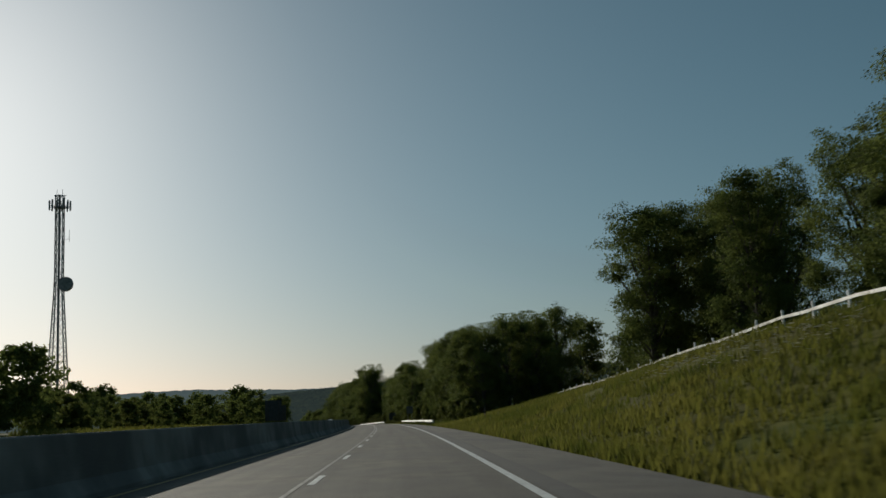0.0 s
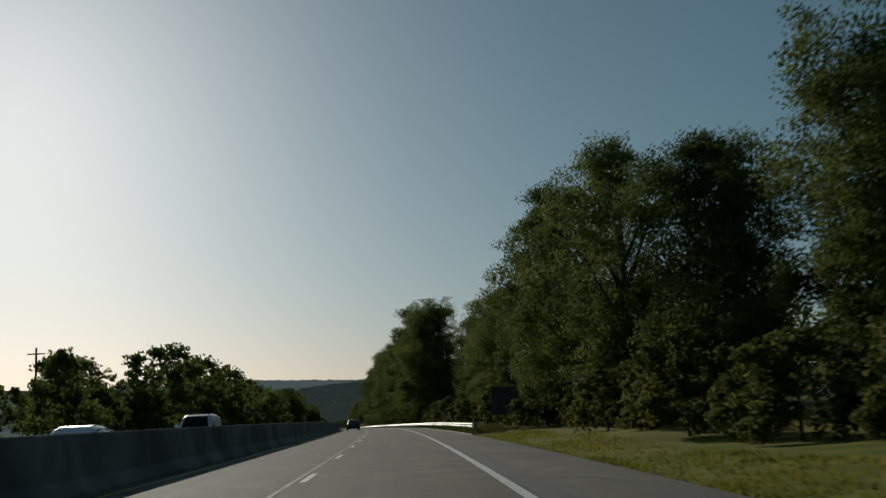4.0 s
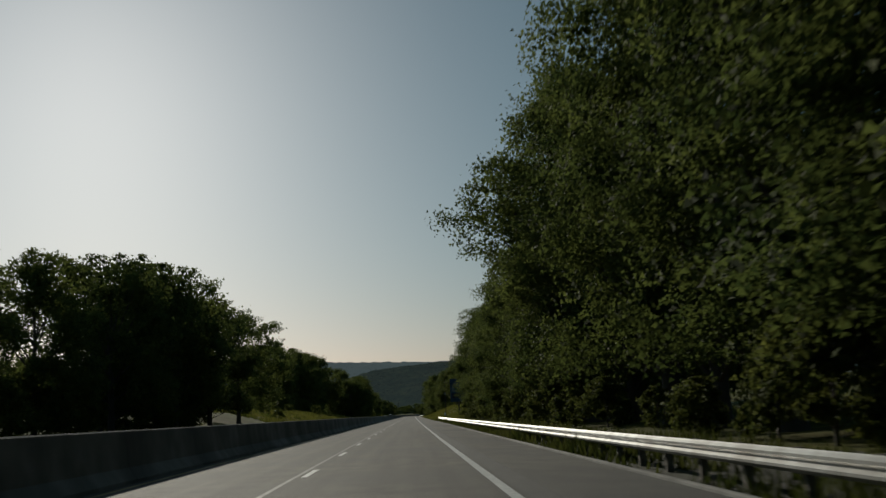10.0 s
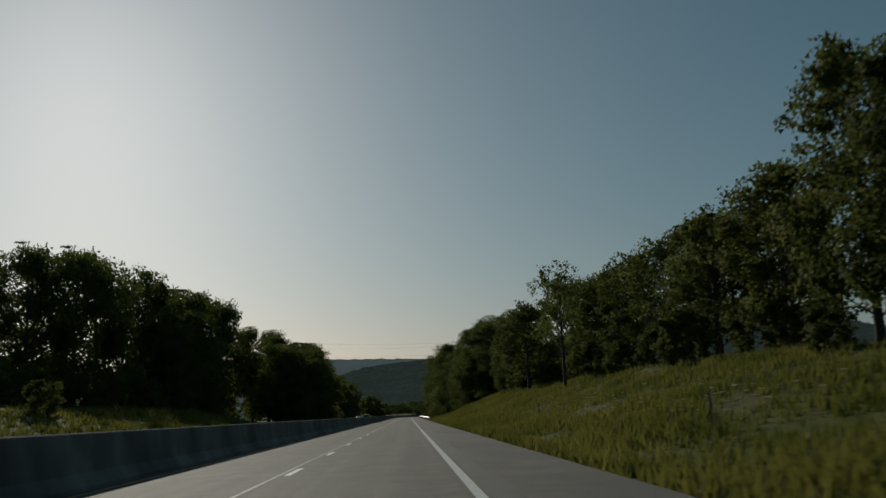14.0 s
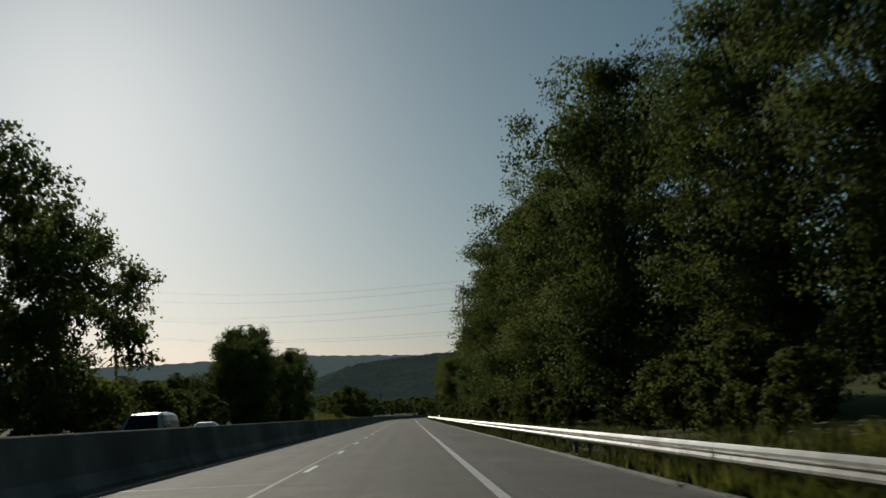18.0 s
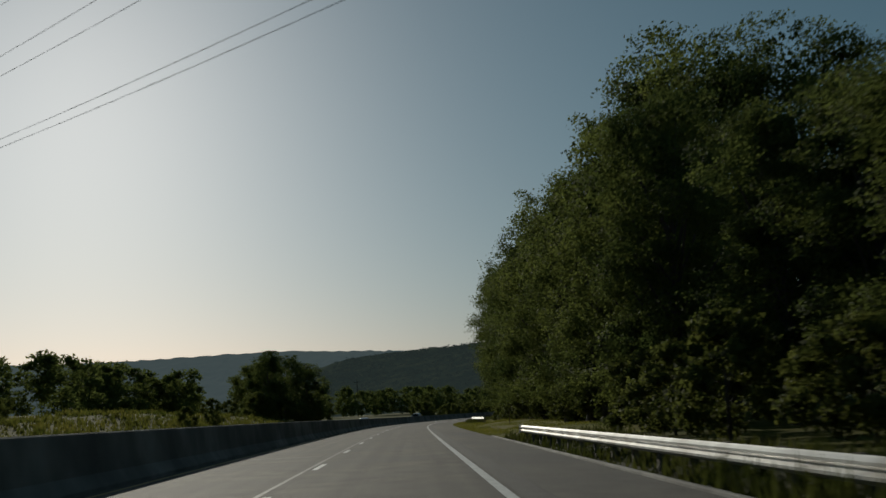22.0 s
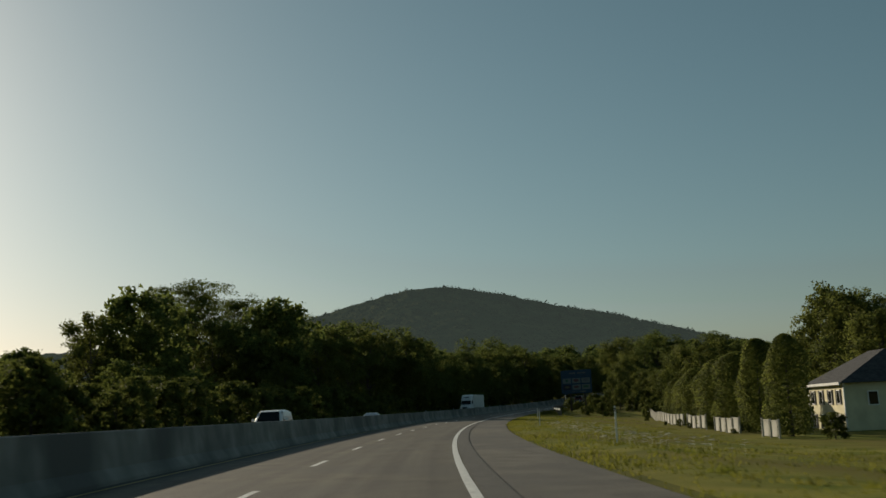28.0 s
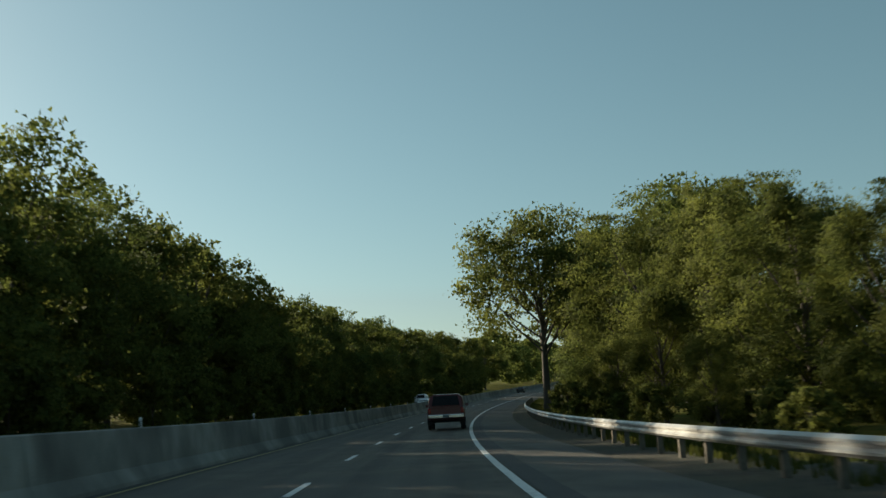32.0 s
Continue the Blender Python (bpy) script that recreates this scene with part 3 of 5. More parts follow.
# wood beyond the lawn
grove("tall", [(888, 12.6, 17.5), (893, 12.8, 18), (899, 12.6, 18.5), (905, 13.2, 19), (912, 13.2, 19.5), (919, 13.6, 20), (926, 14, 21), (933, 14.2, 22), (940, 14.2, 22), (946, 14, 22),
               (952, 13.7, 22), (958, 13.6, 21.5), (963, 13.6, 20), (968, 13.8, 17)])
grove("olive", [(972, 13.5, 14), (980, 13, 13), (988, 12.5, 13), (997, 14, 12), (1006, 15, 11), (1016, 14, 12), (1026, 14, 13)])
wood("bush", 886, 940, 3.0, 12.6, 14.2, 2.2, 4.2)
wood("bush", 950, 1066, 5, 11.2, 12.6, 1.8, 3.4)
wood("bush", 98, 148, 3.2, 10.5, 12.5, 2.2, 4.2)
grove("fine", [(1036, 15, 13), (1041, 14, 15), (1045, 12.5, 17), (1050, 12, 18), (1057, 12, 16.5), (1064, 12.5, 14.5), (1069, 13, 13)], .85)
wood("bush", 1036, 1068, 2.5, 10.8, 13.5, 3, 5)
# beyond the gardens
grove("fine", [(1250, 14.5, 8.3), (1254, 14, 9.5), (1259, 14.5, 11.4), (1263, 14, 12.5), (1269, 15.5, 13), (1275, 13.5, 14)])
grove("olive", [(1152, 44, 13.8), (1160, 50, 12.6), (1178, 30, 12.6), (1182, 34, 13.1), (1196, 29, 13.0), (1200, 34, 13.1), (1214, 26, 7.3), (1218, 24, 7.8), (1224, 22, 8.0),
                (1246, 32, 12.5), (1236, 30, 9.5), (1212, 40, 10.5), (1225, 40, 11.5)])
grove("fine", [(1208, 18, 5.4), (1215, 16.5, 6.4), (1254, 10.5, 4.2), (1262, 11, 7.0), (1270, 10.5, 5.7), (1288, 17, 16), (1300, 18, 17), (1312, 19, 16), (1240, 17, 6)])
grove("olive", [(1164, 47, 17.5), (1180, 48.5, 20.5), (1178, 55, 18), (1190, 52, 19)])
grove("umbrella", [(1291, 7.9, 18.6)], .86)
grove("thin", [(1276, 17, 17), (1305, 15, 21), (1244, 28, 12)])
grove("tall", [(1282, 25, 18), (1286, 19, 19.5), (1294, 35, 19), (1301, 14, 19), (1318, 15, 18), (1330, 17, 17)], 1.15)
copse("olive", rows_of(1226, 1300, 6, 24, 36, 8.5, 11.5) + rows_of(1196, 1330, 8, 52, 74, 11, 15))
copse("olive", rows_of(1345, 1470, 11, 13, 18, 14, 18))
wood("bush", 1205, 1290, 4.5, 9, 11.5, 1.5, 3.2)
wood("bush", 1187, 1206, 2.6, 13, 17, 2, 3.4)
wood("bush", 1206, 1262, 2.4, 14, 24, 2.4, 4.2)
wood("bush", 1176, 1232, 3.4, 22, 29, 2.4, 4.4)

# left-hand side, beyond the opposite carriageway
copse("far", [(77, -40, 8.3), (84, -44, 8.8), (143, -40, 5.1), (146, -35, 5.4), (170, -60, 5.7), (184, -30, 8.2), (202, -35, 10.4), (206, -45, 7.9),
              (212, -37, 10.0), (224, -60, 8.9), (234, -25, 9.6), (244, -40, 9.2), (264, -27, 11.0), (269, -40, 7.0), (284, -38, 9.2), (287, -27, 11.5), (307, -60, 14),
              (329, -30, 11.0), (341, -32, 11.5), (357, -34, 14), (368, -30, 13.4), (396, -27, 11.5), (300, -30, 9), (314, -28, 9), (252, -26, 9)], 1.1)
woodland("woodland", "low hazy treeline across the fields", "far", [(90, -62, 5), (104, -58, 5), (118, -64, 5), (132, -60, 5.5), (156, -52, 5), (192, -55, 6), (110, -42, 4), (126, -38, 3.5), (276, -30, 6), (220, -30, 7)]
         + rows_of(100, 380, 8, -75, -55, 5, 8) + rows_of(500, 600, 8, -80, -60, 6, 8) + rows_of(740, 960, 10, -95, -75, 6, 9) + rows_of(880, 1060, 7, -80, -60, 7, 10) + rows_of(1060, 1180, 6, -75, -50, 6, 8.5) + rows_of(1160, 1460, 7, -45, -30, 13, 17))
grove("round", [(402, -30, 9.2), (412, -33, 10), (423, -35, 9.9), (427, -30, 13), (438, -28, 13), (447, -26, 15), (454, -30, 14), (458, -27, 16.5), (461, -25, 17), (469, -30, 16),
                (474, -25, 15.5), (489, -25, 15.5), (480, -32, 14), (384, -30, 11), (376, -34, 12)])
copse("far", [(585, -80, 12), (640, -80, 12), (574, -45, 8.1), (590, -60, 6.9), (560, -85, 9)])
grove("round", [(632, -58, 22.0), (640, -54, 23.1), (650, -52, 25.3), (658, -52, 26.4), (668, -48, 25.9), (676, -44, 24.2), (686, -46, 26.4), (695, -46, 27.5), (704, -46, 27.5), (662, -40, 17.6)], .8)
woodland("undergrowth", "dense low bushes under the trees across the road", "bush", rows_of(225, 480, 4.5, -29, -24, 2.5, 4.5) + rows_of(1040, 1185, 4, -26, -21, 2.5, 4.2) + rows_of(590, 690, 6, -48, -38, 3, 5) + rows_of(680, 760, 4, -27, -21.5, 2.5, 4.5)
         + rows_of(770, 870, 5, -30, -22, 2, 4) + rows_of(965, 1000, 4, -34, -28, 2, 4) + rows_of(505, 600, 11, -40, -24, .8, 1.8) + rows_of(885, 960, 12, -38, -24, .8, 1.6) + rows_of(60, 225, 6, -48, -36, 2, 3.5))
grove("round", [(686, -25.5, 15.7), (690, -24.5, 16.2), (696, -24.5, 16.7), (701, -24.5, 17.2), (708, -25.5, 18.2), (716, -24.5, 18.7), (724, -25.5, 18.7), (732, -24.5, 17.7), (742, -24.5, 16.2), (712, -37.5, 22.2), (722, -35.5, 22.2)], .9)
grove("round", [(798, -25, 12), (802, -25, 12.8), (804, -30, 8), (809, -40, 5), (811, -36, 6.5), (786, -30, 6), (778, -34, 5)])
grove("round", [(811, -28, 15.5), (817, -27, 16.8), (823, -27, 14), (827, -24, 11.5), (833, -23.5, 14), (842, -24, 15), (848, -24.5, 14.5)], .68)
copse("far", [(938, -50, 7.1), (960, -60, 9), (974, -64, 9), (984, -68, 11), (994, -62, 10), (1007, -50, 11), (950, -70, 8), (1020, -60, 9), (1034, -66, 9)], 1.2)
grove("round", [(974, -32, 11.5), (980, -37, 10.2), (984, -33, 11.8), (990, -31, 11)])
copse("far", [(1048, -58, 6.4), (1060, -52, 6.4), (1072, -56, 6.4), (1084, -50, 5.4), (1097, -45, 4.4), (1109, -42, 4.9), (1120, -44, 6.4), (1132, -42, 7.9), (1148, -36, 5.8),
              (1152, -31, 4.8), (1158, -55, 6.7), (1140, -50, 7.4), (1126, -34, 3.4), (1090, -60, 7.4)], 1.2)
grove("olive", [(1157, -46, 12), (1162, -50, 10.3), (1172, -34, 9), (1176, -30, 9), (1180, -27, 12.5), (1186, -27, 13.5), (1196, -25, 14.5), (1204, -25, 15), (1210, -23, 14.5),
                (1217, -23, 14.5), (1168, -27, 7), (1174, -40, 13)])
grove("tall", [(1184, -50, 21), (1197, -50, 20.5), (1210, -48, 20), (1228, -45, 18)], 1.3)
grove("tall", [(1222, -22, 12), (1230, -22.5, 12), (1238, -23, 13), (1246, -23, 14), (1254, -22.5, 13.5), (1271, -23, 14.5)], 1.3)
grove("olive", [(1263, -23, 14), (1279, -22, 15), (1288, -22, 15.5),
                (1296, -22, 13.5), (1305, -22, 13.4), (1314, -22, 13.2), (1324, -22, 13.2), (1335, -22, 13), (1348, -22, 13.2), (1362, -22, 13.5), (1378, -22, 14), (1394, -22, 14.5), (1410, -23, 15), (1428, -23, 15), (1446, -23, 16)])
grove("thin", [(1226, -24, 15), (1251, -24, 17), (1268, -24, 18.5), (1276, -23, 17.5), (1284, -24, 16.5), (1292, -23, 16.5), (1301, -24, 15), (1318, -23, 15), (1212, -24, 17), (1202, -27, 17), (1192, -27, 16), (1331, -23, 15), (1356, -24, 15.5)])
copse("olive", rows_of(1204, 1290, 7.5, -21.3, -19.8, 10, 12.5) + rows_of(1290, 1430, 7.5, -21.3, -19.8, 9, 10.5), 1.05)
wood("bush", 1100, 1420, 4.0, -19.8, -18.2, 2.2, 4.2)


# ---------- far hills and woods ----------
def hill(points, z, width, name, label, mat):
    """A long wooded ridge through points of the plan with crest heights."""
    verts, faces, rings = [], [], []
    for (x0, y0, h0), (x1, y1, h1) in zip(points[:-1], points[1:]):
        n = max(2, int(math.hypot(x1 - x0, y1 - y0) / 9))
        rings += [(x0 + (x1 - x0) * i / n, y0 + (y1 - y0) * i / n, h0 + (h1 - h0) * i / n) for i in range(n)]
    dx, dy = points[-1][0] - points[0][0], points[-1][1] - points[0][1]
    ln = math.hypot(dx, dy)
    nx, ny = -dy / ln, dx / ln
    cross = [-1 + i / 34 for i in range(35)] + [.04, .1, .3, 1]
    for x, y, h in rings:
        for c in cross:
            px, py = x + nx * c * width, y + ny * c * width
            q = max(0, 1 - abs(c)) ** .9
            bump = 2.0 * noise.noise((px * .045, py * .045, 1)) + 2.2 * noise.noise((px * .11, py * .11, 2)) + 16 * noise.noise((px * .006, py * .006, 4)) * (1 - q)
            verts.append((px, py, z + (h - z) * q + bump * min(1, q * 4)))
    n = len(cross)
    for i in range(len(rings) - 1):
        for j in range(n - 1):
            faces.append((i * n + j, i * n + j + 1, (i + 1) * n + j + 1, (i + 1) * n + j))
    return tagged(new(name, mesh_of(name, verts, faces, mat)), label, "hill", kind="structure")


RIDGE = [(-2051, 2018, 178), (-1193, 2619, 145), (-654, 2910, 123), (-474, 2961, 127), (-337, 2989, 133), (-200, 3008, 135), (-60, 3018, 130), (68, 3044, 126),
         (181, 3038, 125), (294, 3025, 122), (548, 2996, 111), (1095, 2962, 83)]
CREST = [(-149, 2582, 64), (-59, 2562, 90), (56, 2559, 100), (139, 2555, 105), (222, 2546, 110), (274, 2518, 114), (390, 2495, 132), (466, 2473, 153), (535, 2451, 171),
         (593, 2428, 172), (657, 2402, 159), (725, 2375, 140), (790, 2344, 126), (850, 2312, 106), (907, 2270, 86), (1067, 2201, 53), (1399, 2115, 12)]
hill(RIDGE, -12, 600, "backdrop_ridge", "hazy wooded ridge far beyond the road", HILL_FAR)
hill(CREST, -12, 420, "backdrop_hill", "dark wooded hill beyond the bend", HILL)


def forest(points, width, count, z0, name, label):
    """Crowns of a far wood, scattered over the near face of a ridge."""
    rng = np.random.default_rng(9)
    seg = [math.dist(a[:2], b[:2]) for a, b in zip(points[:-1], points[1:])]
    cum = np.concatenate([[0], np.cumsum(seg)])
    dx, dy = points[-1][0] - points[0][0], points[-1][1] - points[0][1]
    ln = math.hypot(dx, dy)
    nx, ny = -dy / ln, dx / ln
    verts = []
    for i in range(count):
        u = rng.uniform(0, cum[-1])
        c = -(rng.random() ** 1.3) * .75 + .01
        x, y, h = (float(np.interp(u, cum, [p[k] for p in points])) for k in range(3))
        px, py = x + nx * c * width, y + ny * c * width
        q = max(0, 1 - abs(c)) ** .9
        z = z0 + (h - z0) * q + 16 * noise.noise((px * .006, py * .006, 4)) * (1 - q)
        r = rng.uniform(3.0, 6.5)
        k = 30
        v = rng.normal(size=(k, 3))
        v /= np.linalg.norm(v, axis=1)[:, None]
        v = v * rng.uniform(.55, 1.05, (k, 1)) * np.array([r, r, r * rng.uniform(.6, 1.1)]) + np.array([px, py, z - r * .5])
        verts.append((v[:, None, :] + rng.normal(size=(k, 3, 3)) * r * .19).reshape(-1, 3))
    co = np.concatenate(verts)
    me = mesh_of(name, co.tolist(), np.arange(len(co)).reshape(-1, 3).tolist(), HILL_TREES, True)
    tri = co.reshape(-1, 3, 3)
    mid = tri.mean(1)
    heart = mid.reshape(count, -1, 3).mean(1).repeat(30, axis=0)
    out = mid - heart + np.array([0, 0, 1.0])
    out /= np.linalg.norm(out, axis=1)[:, None]
    face = np.cross(tri[:, 1] - tri[:, 0], tri[:, 2] - tri[:, 0])
    out *= np.where((face * out).sum(1) < 0, -1, 1)[:, None]
    me.normals_split_custom_set_from_vertices(out.repeat(3, axis=0).tolist())
    ob = new(name, me)
    tagged(ob, label, "woodland", kind="stuff")


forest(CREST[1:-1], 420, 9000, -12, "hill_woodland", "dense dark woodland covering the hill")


# ---------- roadside things ----------
WHITE_PAINT = mixed("white_paint", (.62, .62, .60), (.78, .78, .76), 2, .45, 0, 20, .1)
DARK_RED = plain("dark_red_paint", (.10, .012, .014), .28)
BLACK_PAINT = plain("dark_car_paint", (.02, .022, .026), .3)
SILVER = plain("silver_car_paint", (.45, .46, .47), .3, .5)
CAR_WHITE = plain("white_car_paint", (.75, .76, .77), .3)
GLASS = plain("dark_glass", (.012, .014, .016), .06)
TYRE = mixed("tyre_rubber", (.012, .012, .012), (.03, .03, .03), 20, .9, 0, 60, .3)
RIM = plain("wheel_rim", (.35, .35, .36), .35, .8)
CHROME = plain("chrome", (.6, .6, .6), .2, 1.0)
TAIL = plain("tail_lamp_red", (.25, .01, .008), .2)
LAMP = plain("headlamp_glass", (.7, .7, .68), .1)
SIGN_BLUE = mixed("sign_blue", (.007, .036, .075), (.011, .048, .095), 2, .5, 0, 20, .05)
SIGN_GREEN = mixed("sign_green", (.010, .060, .048), (.016, .078, .062), 2, .5, 0, 20, .05)
SIGN_DARK = mixed("sign_back_dark", (.03, .032, .034), (.06, .062, .064), 2, .7, 0, 20, .05)
SIGN_GREY = mixed("sign_back_metal", (.10, .11, .115), (.16, .165, .17), 2, .5, .4, 20, .05)
LOGO_WHITE = plain("logo_white", (.13, .15, .15), .5)
LOGO_RED = plain("logo_red", (.11, .03, .028), .5)
LOGO_DARK = plain("logo_dark", (.02, .012, .03), .5)
LOGO_GREEN = plain("logo_green", (.03, .10, .05), .5)
LOGO_YELLOW = plain("logo_yellow", (.12, .11, .05), .5)
TIMBER = mixed("dark_timber", (.035, .028, .022), (.09, .07, .05), 6, .85, 0, 30, .4)
TOWER_STEEL = mixed("tower_steel", (.16, .16, .16), (.28, .28, .28), 2, .5, .5, 20, .1)
SIDING = mixed("pale_yellow_siding", (.52, .47, .30), (.66, .60, .40), .8, .7, 0, 20, .1)
ROOF = mixed("dark_shingle", (.025, .025, .028), (.06, .058, .06), 3, .9, 0, 30, .5)
BROWN = plain("brown_delineator", (.09, .06, .045), .7)


def beam(bm, a, b, w, w2=None):
    """A square bar from a to b."""
    a, b = Vector(a), Vector(b)
    m = Matrix.Translation((a + b) / 2) @ (b - a).to_track_quat("Z", "Y").to_matrix().to_4x4()
    bmesh.ops.create_cube(bm, size=1, matrix=m @ Matrix.Diagonal((w, w2 or w, (b - a).length, 1)))
    return bm


def rod(bm, a, b, r, r2=None, sides=10):
    a, b = Vector(a), Vector(b)
    m = Matrix.Translation((a + b) / 2) @ (b - a).to_track_quat("Z", "Y").to_matrix().to_4x4()
    bmesh.ops.create_cone(bm, cap_ends=True, segments=sides, radius1=r, radius2=r if r2 is None else r2, depth=(b - a).length, matrix=m)
    return bm


def slab(bm, x, y, z, w, l, h, bevel=.0):
    """A box by centre and size, with rounded edges."""
    got = bmesh.ops.create_cube(bm, size=1, matrix=Matrix.Translation((x, y, z)) @ Matrix.Diagonal((w, l, h, 1)))
    if bevel:
        edges = list({e for v in got["verts"] for e in v.link_edges})
        bmesh.ops.bevel(bm, geom=edges, offset=bevel, segments=2, affect="EDGES", profile=.6)
    return bm


def thing(name, s, d, z, label, category, group="", turn=0.0):
    ob = new(name)
    ob.matrix_basis = road_pose(s, d, z, turn)
    return tagged(ob, label, category, group)


# ---- cars ----
def hull(bm, sections):
    """Skins rounded cross-sections (y, half width, bottom, top, tuck) into one closed body."""
    loops = []
    for y, w, b, t, tuck in sections:
        r = min(.12, (t - b) * .3)
        pts = [(-w + .05, b), (-w, b + r), (-w, (b + t) / 2), (-w + tuck * .5, t - r), (-w + tuck + r, t), (w - tuck - r, t), (w - tuck * .5, t - r), (w, (b + t) / 2), (w, b + r), (w - .05, b)]
        loops.append([bm.verts.new((x, y, z)) for x, z in pts])
    for p, q in zip(loops[:-1], loops[1:]):
        n = len(p)
        for i in range(n):
            bm.faces.new((p[i], p[(i + 1) % n], q[(i + 1) % n], q[i]))
    bm.faces.new(loops[0])
    bm.faces.new(loops[-1][::-1])
    bmesh.ops.recalc_face_normals(bm, faces=bm.faces)
    return bm


def wheel(parent, x, y, r, w=.24):
    bm = bmesh.new()
    bmesh.ops.create_cone(bm, cap_ends=True, segments=20, radius1=r, radius2=r, depth=w, matrix=pose(x, y, r, 0, 90, 0))
    edges = [e for e in bm.edges if len(e.link_faces) == 2 and any(len(f.verts) > 4 for f in e.link_faces)]
    bmesh.ops.bevel(bm, geom=edges, offset=.035, segments=2, affect="EDGES")
    tyre = part("wheel", bm, TYRE, parent, "", True)
    bm = bmesh.new()
    out = math.copysign(w / 2 + .004, x)
    bmesh.ops.create_cone(bm, cap_ends=True, segments=16, radius1=r * .62, radius2=r * .5, depth=.02, matrix=pose(x + out, y, r, 0, 90 if x > 0 else -90, 0))
    part("rim", bm, RIM, tyre, "metal wheel rim")


def car(s, d, paint, label, shape="saloon", turn=0.0, z=0.0, tall=1.0, width=1.8, group="cars on the road"):
    """Front towards +y."""
    top = thing("car" if shape == "saloon" else "sport_utility_vehicle", s, d, z, label, "car", group, turn)
    w = width / 2
    if shape == "saloon":
        ln, body_top, roof, wr = 4.5, .92, 1.44, .32
        hull_bits = [(-2.25, w - .12, .32, .86, .05), (-2.1, w - .03, .24, .95, .06), (-1.2, w, .2, .96, .05), (0, w, .2, .95, .05), (1.1, w, .2, .93, .05), (2.0, w - .05, .24, .76, .06), (2.25, w - .2, .34, .62, .05)]
        cab = [(-1.75, w - .18, .88, .97, .02), (-1.05, w - .12, .88, roof - .04, .18), (-.2, w - .1, .88, roof, .2), (.35, w - .11, .88, roof - .05, .19), (1.15, w - .16, .86, .95, .04)]
        axle = 1.36
    else:
        ln, body_top, roof, wr = 4.8, 1.18, 1.86, .41
        hull_bits = [(-2.35, w - .1, .62, 1.16, .04), (-2.25, w - .02, .52, 1.2, .05), (-1, w, .46, 1.2, .05), (.6, w, .46, 1.18, .05), (2.1, w - .04, .5, 1.1, .06), (2.35, w - .14, .56, .98, .05)]
        cab = [(-2.28, w - .1, 1.12, 1.22, .02), (-2.02, w - .08, 1.12, roof - .05, .14), (-1, w - .07, 1.12, roof, .15), (.2, w - .08, 1.12, roof - .02, .15), (.55, w - .09, 1.12, roof - .1, .14), (1.15, w - .12, 1.1, 1.2, .03)]
        axle = 1.45
    part("body", hull(bmesh.new(), hull_bits), paint, top, "", False)
    cabin = part("cabin", hull(bmesh.new(), cab), paint, top)
    zb, zt = cab[0][2] + .1, roof - .12
    # windows sit a few millimetres proud of the cabin's skin
    y_tail, y_low = cab[1][0], cab[0][0]
    bm = bmesh.new()
    half = w - .32
    v = [bm.verts.new(p) for p in ((-half - .06, y_low - .022, zb + .02), (half + .06, y_low - .022, zb + .02), (half - .04, y_tail - .035, zt), (-half + .04, y_tail - .035, zt))]
    bm.faces.new(v)
    bmesh.ops.solidify(bm, geom=bm.faces[:], thickness=.012)
    part("rear_window", bm, GLASS, cabin, "dark tinted rear window")
    yf, yl = cab[-2][0], cab[-1][0]
    bm = bmesh.new()
    v = [bm.verts.new(p) for p in ((-half - .1, yl + .03, zb - .02), (half + .1, yl + .03, zb - .02), (half - .04, yf + .05, zt), (-half + .04, yf + .05, zt))]
    bm.faces.new(v)
    bmesh.ops.solidify(bm, geom=bm.faces[:], thickness=.012)
    part("windscreen", bm, GLASS, cabin, "dark windscreen glass")
    for side in (-1, 1):
        for y0, y1 in ((y_tail + .2, -.35), (-.25, yf + .05)):
            bm = bmesh.new()
            xb, xt = side * (w - .07), side * (w - .20)
            v = [bm.verts.new(p) for p in ((xb, y0 - .05, zb), (xb, y1 + .25 * (y1 > 0), zb), (xt, y1, zt), (xt, y0, zt))]
            bm.faces.new(v)
            bmesh.ops.solidify(bm, geom=bm.faces[:], thickness=.02)
            part("side_window", bm, GLASS, cabin)
        for y in (-axle, axle):
            wheel(top, side * (w - .13), y, wr)
        zl = .75 if shape == "saloon" else .98
        part("tail_lamp", slab(bmesh.new(), side * (w - .14), -ln / 2 + .03, zl, .16, .1, .26 if shape != "saloon" else .14, .02), TAIL, top, "red tail lamp")
        part("headlamp", slab(bmesh.new(), side * (w - .32), ln / 2 - .08, zl - .12, .3, .12, .14, .02), LAMP, top, "clear headlamp")
        part("door_mirror", slab(bmesh.new(), side * (w + .09), .62, 1.02 if shape == "saloon" else 1.3, .2, .1, .16, .03), paint, top)
    zb2 = .45 if shape == "saloon" else .68
    part("rear_bumper", slab(bmesh.new(), 0, -ln / 2 - .06, zb2, width - .08, .16, .2, .04), CHROME if shape != "saloon" else paint, top, "bright metal rear bumper" if shape != "saloon" else "")
    part("front_bumper", slab(bmesh.new(), 0, ln / 2 - .02, zb2 - .06, width - .16, .16, .24, .05), paint, top)
    part("number_plate", slab(bmesh.new(), 0, -ln / 2 - (.15 if shape != "saloon" else .03), zb2 + (0 if shape != "saloon" else .26), .32, .015, .15), LOGO_WHITE, top, "plain pale number plate")
    part("underbody", slab(bmesh.new(), 0, 0, .36 if shape == "saloon" else .48, width - .5, ln - .7, .2, .04), TYRE, top)
    if shape != "saloon":
        for side in (-1, 1):
            part("mud_flap", slab(bmesh.new(), side * (w - .14), -axle - .52, .42, .3, .02, .34), TYRE, top)
    return top


